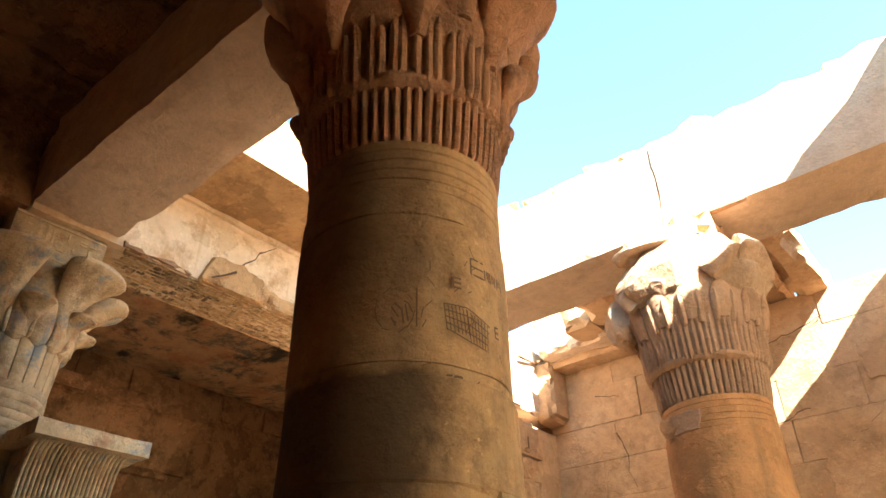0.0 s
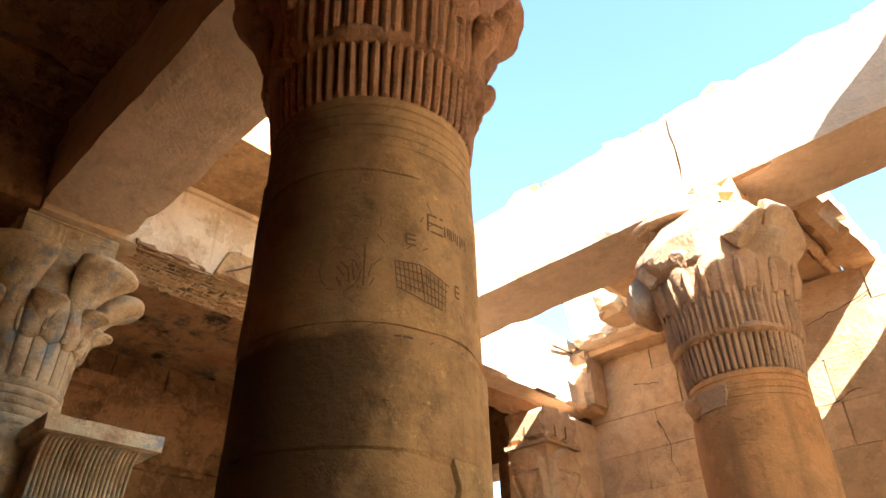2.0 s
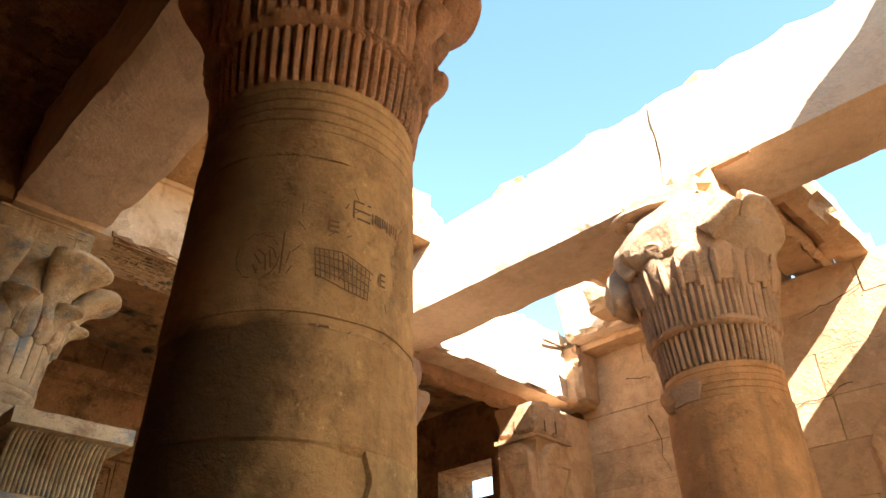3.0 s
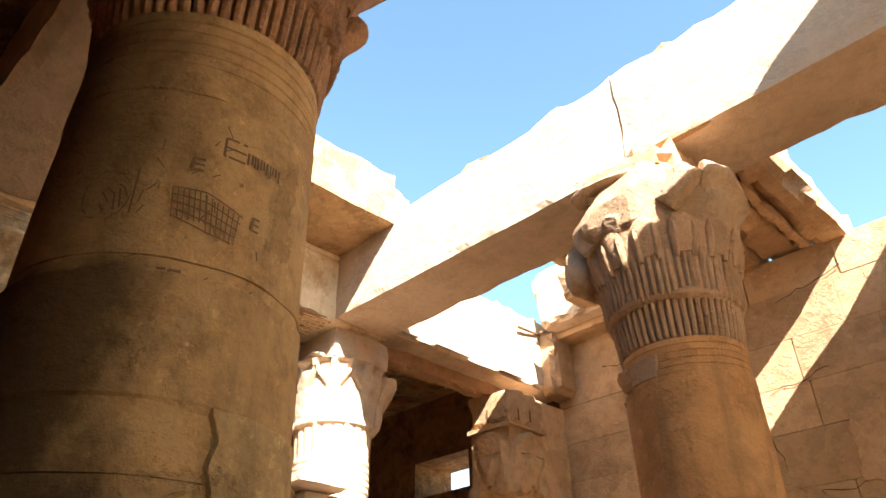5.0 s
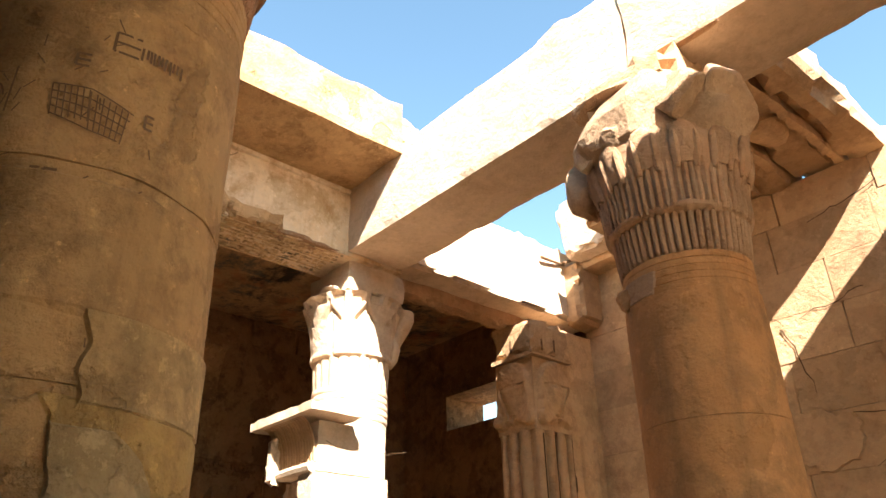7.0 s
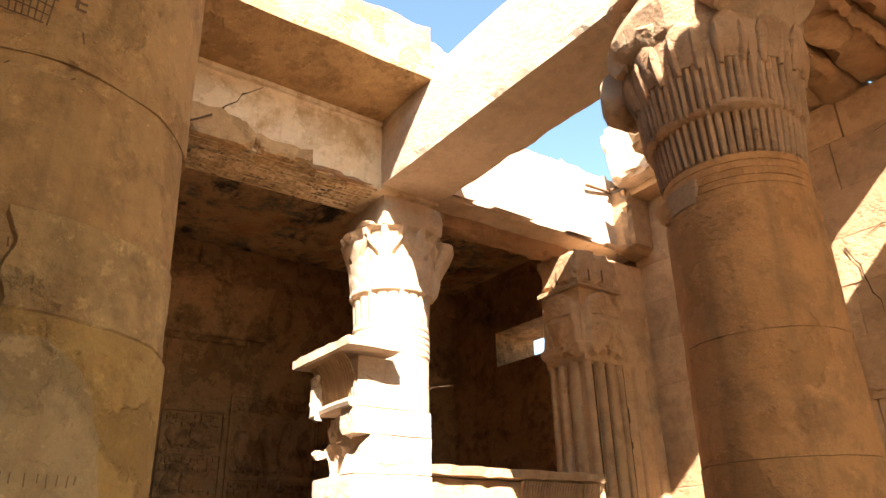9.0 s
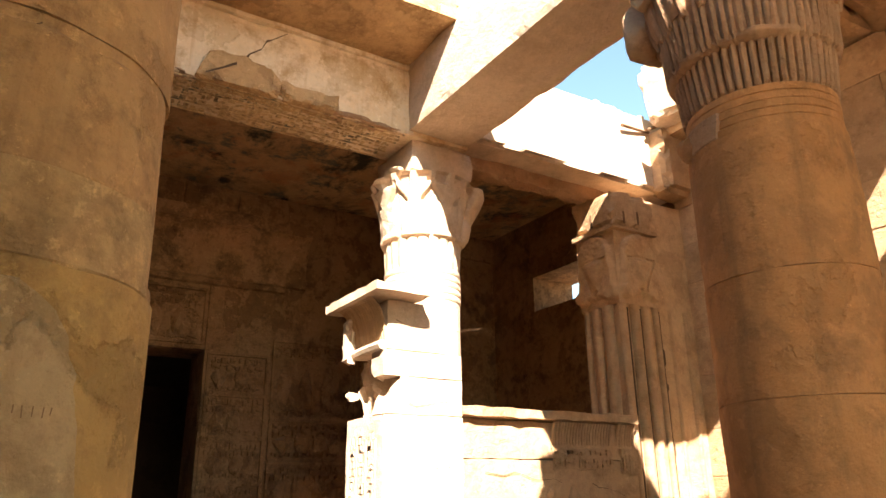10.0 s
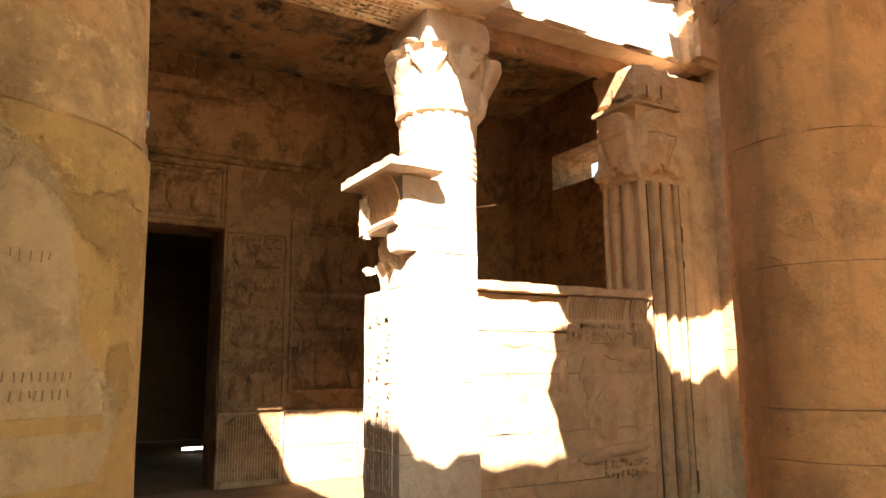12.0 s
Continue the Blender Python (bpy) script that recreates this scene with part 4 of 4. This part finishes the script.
tagged(part("sign_carving", bm, BEAM_AND_SUNLIT, jamb_r, "columns of worn carved signs"), kind="stuff")
for k, c in enumerate(((5.75, 3.16, 1.0, -0.12, 9), (5.9, 2.30, 1.0, 0.0, 5), (6.0, 0.88, 1.0, 0.05, 4), (6.1, 1.70, 1.0, -0.1, 3), (6.35, 0.4, 0.9, -0.3, 2))):
    crack(jamb_r, *c, 40 + k, 0.004, -6.138, "y")

# ---- screen walls ----
def screen(y0, y1, label, detailed):
    s = thing("screen_wall", label, "screen wall", (-6.6, (y0 + y1) / 2, 0), "screen walls between the columns", "thing")
    cuts = [DEEP, 0.05, 0.62, 1.28, 1.76]
    for i, (a, b) in enumerate(zip(cuts, cuts[1:])):
        edge = y0 + (y1 - y0) * (0.3, 0.42, 0.6, 0.5)[i]
        for c, d in ((y0, edge), (edge, y1)):
            part("stone_block", block(-6.88, -6.3 + rng.uniform(-0.003, 0.003), c + 0.001, d - 0.001, a + 0.001, b - 0.001, cell=0.15, amp=0.004, chip=0.01, seed=i + c), SAND, s)
    part("upper_course", block(-6.86, -6.31, y0, y1, 1.763, 2.19, cell=0.15, amp=0.006, chip=0.02, seed=y0 + 2), SAND, s)
    part("cornice_lip", block(-6.95, -6.2, y0 + 0.02, y1, 2.2, 2.32, cell=0.1, amp=0.008, chip=0.03, seed=y0 + 5), SAND, s, "flat coping with a worn edge")
    if detailed:
        flute = mesh_of("flute", lobe([(0.0, 1.93, 0.015, 0.02), (0.015, 2.0, 0.016, 0.022), (0.035, 2.1, 0.017, 0.022), (0.07, 2.19, 0.018, 0.025)], 8), SAND, True)
        for i in range(30):
            if i != 22 and i != 21:
                place("flute", flute, pose(-6.32, 7.95 + i * 0.045, 0), s)
        part("moulding", block(-6.32, -6.27, 7.9, 8.85, 1.64, 1.90, cell=0.09, amp=0.012, chip=0.04, seed=81, freq=4), SAND, s, "carved band under the flutes")
        part("moulding", block(-6.32, -6.26, 9.0, 9.3, 1.58, 1.90, cell=0.07, amp=0.012, chip=0.04, seed=84, freq=4), SAND, s)
        for i, (y, z, sy, sz) in enumerate(((8.22, 1.22, 0.10, 0.26), (8.5, 0.75, 0.22, 0.32), (9.08, 0.85, 0.1, 0.28), (7.86, 1.25, 0.08, 0.2), (8.75, 0.36, 0.4, 0.07), (8.3, 0.3, 0.25, 0.08))):
            relief = bmesh.new()
            bmesh.ops.create_uvsphere(relief, u_segments=32, v_segments=24, radius=1, matrix=Matrix.Diagonal((0.06, sy, sz, 1)))
            for v in relief.verts:
                v.co += Vector((v.co.x * 0.6, sy, sz)) * (0.45 * noise.noise(v.co * 7 + Vector((i * 5, 0, 0))) + 0.2 * noise.noise(v.co * 19 + Vector((0, i * 5, 0))))
            ob = part("worn_relief", relief, SAND, s, "worn plain relief", True)
            ob.matrix_basis = shift(-6.305, y, z)
        band = bmesh.new()
        glyph_rows(band, rng, [(7.93, 8.82, 1.67, 1.78), (7.93, 8.82, 1.81, 1.88), (9.02, 9.28, 1.62, 1.84)], lambda u, v, du, dv: box(band, -6.28, -6.252, u, u + du, v, v + dv))
        glyph_rows(band, rng, [(8.45, 9.15, 0.02, 0.12), (8.45, 9.15, 0.15, 0.26)], lambda u, v, du, dv: box(band, -6.305, -6.275, u, u + du, v, v + dv))
        tagged(part("sign_carving", band, SAND, s, "band of worn carved signs"), kind="stuff")
        for k, c in enumerate(((6.95, 1.62, 1.0, 0.0, 9), (7.15, 1.95, 1.0, 0.0, 1), (7.3, 0.62, 0.9, 0.0, 2), (7.05, 1.3, 0.3, -1.0, 2), (8.5, 1.5, 0.8, -0.4, 5))):
            crack(s, *c, 60 + k, 0.005, -6.287, "y")
    return s


screen(6.585, 9.3, "half-height sandstone screen wall with worn carvings", True)
screen(-1.0, 2.2, "half-height sandstone screen wall in deep shade", False)

# ---- carved pillar at the wall ----
pil = thing("pillar", "carved stone pillar with worn heads below a square top", "pillar", (-6.7, 9.9, 0), "", "thing")
part("pillar_core", block(-7.1, -6.38, 9.35, 10.12, DEEP, 3.85, cell=0.2, amp=0.006, chip=0.02, seed=101), SAND, pil)
part("wall_strip", block(-7.0, -6.36, 10.1, 10.88, DEEP, 5.5, cell=0.2, amp=0.006, chip=0.015, seed=104), SAND, pil, "plain strip against the side wall")
part("pillar_top", block(-7.1, -6.3, 9.27, 10.12, 4.97, 5.50, cell=0.09, amp=0.01, chip=0.07, seed=107, freq=3), SAND, pil, "square top block with grooves")
part("head_block", block(-7.1, -6.36, 9.33, 10.1, 3.82, 4.97, cell=0.12, amp=0.012, chip=0.04, seed=110), SAND, pil)
part("ledge", block(-7.1, -6.25, 9.22, 10.13, 4.90, 4.965, cell=0.1, amp=0.006, chip=0.03, seed=112), SAND, pil)
for g in ((-6.302, -6.294, 9.50, 9.53, 5.02, 5.2), (-6.302, -6.292, 9.78, 9.81, 5.05, 5.24), (-6.72, -6.69, 9.258, 9.272, 5.03, 5.22)):
    part("groove", box(bmesh.new(), *g), SCRATCH, pil)


def carved_head():
    """A worn head in low relief, kept as one plain shape: an oval between heavy locks that curl outwards at the end."""
    def step(v):
        v = min(1.0, max(0.0, v))
        return v * v * (3 - 2 * v)

    def height(y, z):
        a = abs(y)
        half = 0.35 * math.sqrt(max(0.0, 1 - ((z - 0.14) / 0.36) ** 2)) if z > 0.14 else 0.35 + 0.05 * (0.14 - z)
        wig = 0.10 * step(16 * (half - a)) * step(14 * (z + 0.47 - 0.10 * (0.35 - a)))
        # triangular smooth oval set in a groove between the locks
        side = 0.05 + 0.17 * min(1.0, max(0.0, (z + 0.30) / 0.38))
        inside = min(side - a, z + 0.30, 0.16 - 0.9 * y * y - z)
        if inside > 0:
            return 0.065 + 0.06 * step(9 * inside) + 0.012 * noise.noise(Vector((y * 14, z * 14, 7)))
        if z < 0.14 and a < side + 0.045 and z > -0.36:
            wig *= 0.62
        if z <= -0.30 and a < 0.02 + 0.25 * (-0.30 - z):
            wig *= 0.3
        brow = 0.135 * step(16 * (0.045 - abs(z - 0.225 + 0.9 * y * y))) * step(12 * (0.30 - a))
        lobe_end = 0.14 * step(2.5 * (1 - ((a - 0.27) / 0.13) ** 2 - ((z + 0.36) / 0.12) ** 2))
        return max(wig, brow, lobe_end * 0.75) * (0.9 + 0.35 * noise.noise(Vector((y * 4.0, z * 4.0, 2.0))))

    b = bmesh.new()
    n, m = 60, 84
    grid = [[b.verts.new((height(-0.38 + 0.76 * i / n, -0.54 + 1.08 * k / m) + 0.01 * noise.noise(Vector((i * 0.2, k * 0.2, 0))) + 0.004 * noise.noise(Vector((i * 0.6, k * 0.6, 4))), -0.38 + 0.76 * i / n, -0.54 + 1.08 * k / m)) for i in range(n + 1)] for k in range(m + 1)]
    for lo, hi in zip(grid, grid[1:]):
        for i in range(n):
            b.faces.new((lo[i], lo[i + 1], hi[i + 1], hi[i]))
    rim = [*grid[0], *[r[-1] for r in grid[1:]], *grid[-1][-2::-1], *[r[0] for r in grid[-2:0:-1]]]
    foot = [b.verts.new((-0.06, v.co.y, v.co.z)) for v in rim]
    for i in range(len(rim)):
        b.faces.new((rim[i], rim[(i + 1) % len(rim)], foot[(i + 1) % len(rim)], foot[i]))
    b.faces.new(foot)
    return mesh_of("head_relief", b, SAND, True)


head = carved_head()
place("head_relief", head, pose(-6.34, 9.72, 4.38), pil)
place("head_relief", head, pose(-6.72, 9.31, 4.38, 0, 0, -90), pil)
for y, r in ((9.38, 0.075), (9.60, 0.10), (9.82, 0.085), (10.02, 0.06), (10.30, 0.05), (10.62, 0.06)):
    part("moulding", turned(-6.375, y, [(DEEP, r * 0.8), (0.9, r * 0.82), (1.6, r * 0.8), (2.6, r * 0.78), (3.84, r * 0.8)], 18, 0.008, seed=y), SAND, pil, smooth=True)
for x, r in ((-6.6, 0.09), (-6.82, 0.08), (-7.02, 0.06)):
    part("moulding", turned(x, 9.355, [(DEEP, r), (1.6, r), (3.84, r)], 18, 0.008, seed=x), SAND, pil, smooth=True)
# flat dark strips colour in the shade between the mouldings
for y0, y1 in ((9.47, 9.49), (9.715, 9.735), (10.085, 10.13)):
    part("groove", box(bmesh.new(), -6.385, -6.368, y0, y1, -0.3, 3.8), GROOVE, pil, "dark strip painting the shade of a groove")

# ---- block left on the side wall, with sticks ----
stub = thing("wall_stub", "broken cornice block standing on the side wall", "stone block", (-5.8, 11, 6.66))
# paler stone lifts the sunlit look of the block
part("stub_block", block(-6.2, -4.4, 10.05, 11.5, 6.68, 7.75, cell=0.09, amp=0.06, chip=0.2, seed=120, freq=1.8), BEAM_AND_SUNLIT, stub)
part("stub_ledge", block(-6.25, -4.4, 10.4, 11.5, 6.55, 6.72, cell=0.11, amp=0.02, chip=0.06, seed=124), SAND, stub)
part("curved_fragment", block(-6.5, -6.05, 10.25, 10.9, 5.62, 6.62, cell=0.1, amp=0.03, chip=0.12, seed=127), SAND, stub, "shaded broken end of the cornice")
for i, (a, b) in enumerate((((-6.25, 9.62, 6.60), (-6.3, 10.25, 6.66)), ((-6.2, 10.1, 6.62), (-6.0, 10.75, 6.95)))):
    a, b = Vector(a), Vector(b)
    bm = bmesh.new()
    bmesh.ops.create_cone(bm, segments=7, radius1=0.028, radius2=0.022, depth=(b - a).length, cap_ends=True, matrix=Matrix.Translation((a + b) / 2) @ (b - a).to_track_quat("Z", "Y").to_matrix().to_4x4())
    tagged(part("wooden_stick", bm, WOOD), "thin weathered wooden stick lying on the wall top", "stick", "sticks on the wall")

# ---- back wall: door frame, cornice, registers ----
part("door_frame", block(BX, BX + 0.10, 5.0, 6.08, DEEP, 4.70, cell=0.25, amp=0.006, chip=0.015, seed=140), SHADED_STONE, back, "carved door jamb panel")
part("door_frame", block(BX, BX + 0.10, 2.48, 3.56, DEEP, 4.70, cell=0.25, amp=0.006, chip=0.015, seed=143), SHADED_STONE, back)
part("door_lintel", block(BX, BX + 0.10, 3.56, 5.0, 3.62, 4.70, cell=0.25, amp=0.006, chip=0.015, seed=146), SHADED_STONE, back)
cav = [(0.0, 4.84)] + [(0.12 + 0.26 * (1 - math.cos(math.pi / 2 * s / 6)), 4.84 + 0.85 * math.sin(math.pi / 2 * s / 6)) for s in range(7)] + [(0.42, 5.70), (0.42, 5.93), (0.0, 5.93)]
part("door_cornice", swept(cav, "y", 1.9, 6.62, BX, steps=24, amp=0.012), SHADED_STONE, back, "shade-darkened flaring cornice over the doorway")
part("torus", swept([(0.1 + 0.07 * math.cos(a * math.pi / 4), 4.77 + 0.07 * math.sin(a * math.pi / 4)) for a in range(8)], "y", 2.4, 6.25, BX, steps=24, amp=0.012), SHADED_STONE, back, "", True)
for i in range(14):
    y = -2.0 + i * 0.92
    part("frieze_block", block(BX, BX + 0.05 + 0.02 * (i % 3), y, y + 0.9, 5.97, 6.45, cell=0.15, amp=0.015, chip=0.05, seed=150 + i), SHADED_STONE, back)


# added pale facing, so the sun patch on the dark wall comes out bright
for y0, y1, o in ((5.02, 6.06, 0.104), (6.1, 7.4, 0.03), (7.41, 8.9, 0.026), (8.91, 10.7, 0.03)):
    for z0, z1 in ((DEEP, 0.12), (0.125, 0.70)):
        part("dado_block", block(BX, BX + o, y0, y1, z0, z1, cell=0.3, amp=0.004, chip=0.01, seed=y0 + z1), SAND, back, "paler stone added to brighten the sun patch")


def register(y0, y1, z0, z1, x):
    """A framed picture field: raised borders, plain upright shapes and rows of signs."""
    b = bmesh.new()
    for z in (z0, z1):
        box(b, x, x + 0.05, y0, y1, z - 0.02, z + 0.02)
    for y in (y0, y1):
        box(b, x, x + 0.047, y - 0.016, y + 0.016, z0, z1)
    glyph_rows(b, rng, [(y0 + 0.06, y1 - 0.1, z1 - 0.16, z1 - 0.05), (y0 + 0.06, y1 - 0.1, z1 - 0.28, z1 - 0.17), (y0 + 0.06, y1 - 0.1, z0 + 0.05, z0 + 0.12)], lambda u, v, du, dv: box(b, x, x + 0.045, u, u + du, v, v + dv))
    part("register_frame", b, SHADED_STONE, back)
    y = y0 + 0.2
    k = 0
    while y < y1 - 0.15:
        ob = part("plain_relief", rock((0.085, rng.uniform(0.08, 0.14), (z1 - z0) * rng.uniform(0.25, 0.34)), y * 7 + z0, 3, 0.55), SHADED_STONE, back)
        ob.matrix_basis = shift(x + 0.002, y, z0 + (z1 - z0) * 0.38)
        y += rng.uniform(0.26, 0.42)
        k += 1


for z0, z1 in ((2.95, 3.58), (2.28, 2.92), (1.62, 2.25), (0.75, 1.58)):
    register(5.06, 6.02, z0, z1, BX + 0.1)
for z0, z1 in ((2.62, 3.9), (1.95, 2.58), (1.0, 1.9)):
    register(6.16, 7.7, z0, z1, BX)
    register(7.76, 9.6, z0, z1, BX)
register(3.62, 4.94, 3.72, 4.6, BX + 0.1)
b = bmesh.new()
for i in range(22):
    box(b, BX + 0.1, BX + 0.118, 5.05 + i * 0.044, 5.072 + i * 0.044, -0.35, 0.66)
tagged(part("base_ribs", b, SHADED_STONE, back, "upright ribs at the foot of the jamb"), kind="stuff")

# ---- lamp on the chapel floor ----
LX, LY = -16.88, 5.82
lamp = thing("floor_lamp", "small tube lamp lying on the dark chapel floor", "lamp", (LX, LY, 0))
part("housing", box(bmesh.new(), LX - 0.06, LX + 0.06, LY - 0.28, LY + 0.28, DEEP, DEEP + 0.05), plain("lamp_grey", (0.3, 0.3, 0.3), 0.5), lamp)
bm = bmesh.new()
bmesh.ops.create_cone(bm, segments=10, radius1=0.03, radius2=0.03, depth=0.5, cap_ends=True, matrix=Matrix.Translation((LX, LY, DEEP + 0.08)) @ pose(0, 0, 0, 90, 0, 0))
part("tube", bm, plain("lamp_tube", (1.0, 0.98, 0.92), 0.4, 2.0), lamp, "pale glowing tube")

# ---- cracks in the side wall ----
for k, c in enumerate(((-1.7, 6.3, -1.0, -0.25, 9), (-2.2, 5.0, -0.9, -0.15, 8), (-3.3, 4.75, 0.2, -1.0, 7), (-1.6, 4.2, 0.3, -1.0, 10), (-1.3, 3.3, -1, -0.3, 10), (-5.2, 5.3, 0.15, -1.0, 8), (-5.5, 6.0, 0.7, -0.2, 6), (-2.9, 3.5, 1.0, 0.2, 9), (-0.9, 5.2, -0.8, -0.6, 10))):
    crack(south, *c, k)
# ---- plaster left on the side wall ----
def plaster_sheet(x, z, w, h, seed):
    """A thin ragged sheet of plaster on the side wall, with its own broken edge."""
    b = bmesh.new()
    n = 44
    rim, back_rim = [], []
    for i in range(n):
        a = 2 * math.pi * i / n
        d = 1 + 0.45 * noise.noise(Vector((math.cos(a) * 1.3, math.sin(a) * 1.3, seed))) + 0.16 * noise.noise(Vector((math.cos(a) * 5, math.sin(a) * 5, seed)))
        c, q = math.cos(a), math.sin(a)
        k = d / max(abs(c), abs(q)) ** 0.6
        rim.append(b.verts.new((x + w * k * c, 10.752, z + h * k * q)))
        back_rim.append(b.verts.new((x + (w + 0.012) * k * c, 10.80, z + (h + 0.012) * k * q)))
    b.faces.new(rim)
    for i in range(n):
        b.faces.new((rim[i], rim[(i + 1) % n], back_rim[(i + 1) % n], back_rim[i]))
    bmesh.ops.recalc_face_normals(b, faces=b.faces[:])
    part("plaster_sheet", b, SAND, south, "thin remains of plaster with a broken edge")


for c in ((-1.0, 5.5, 0.42, 0.3, 3.0), (-1.75, 4.0, 0.5, 0.42, 8.0), (-0.6, 4.5, 0.45, 0.35, 12.0), (-3.1, 3.3, 0.4, 0.3, 15.0)):
    plaster_sheet(*c)

# ---- coursed stones and paving ----
rng = random.Random(11)
coursed(south, "x", 10.8, -1, -6.42, 9.0, DEEP, 6.72, rng, unit_blocks(SAND, 5, 3))
slabs = unit_blocks(FLOOR, 4, 20)
y = -2.2
while y < 10.7:
    w = rng.uniform(0.8, 1.1)
    x = -11.3
    while x < 8.5:
        length = rng.uniform(1.0, 1.7)
        place("paving_slab", rng.choice(slabs), Matrix.Translation((x + length / 2, y + w / 2, DEEP - 0.015 + rng.uniform(-0.003, 0.003))) @ Matrix.Diagonal((length - 0.012, w - 0.012, 0.03, 1)), floor)
        x += length
    y += w
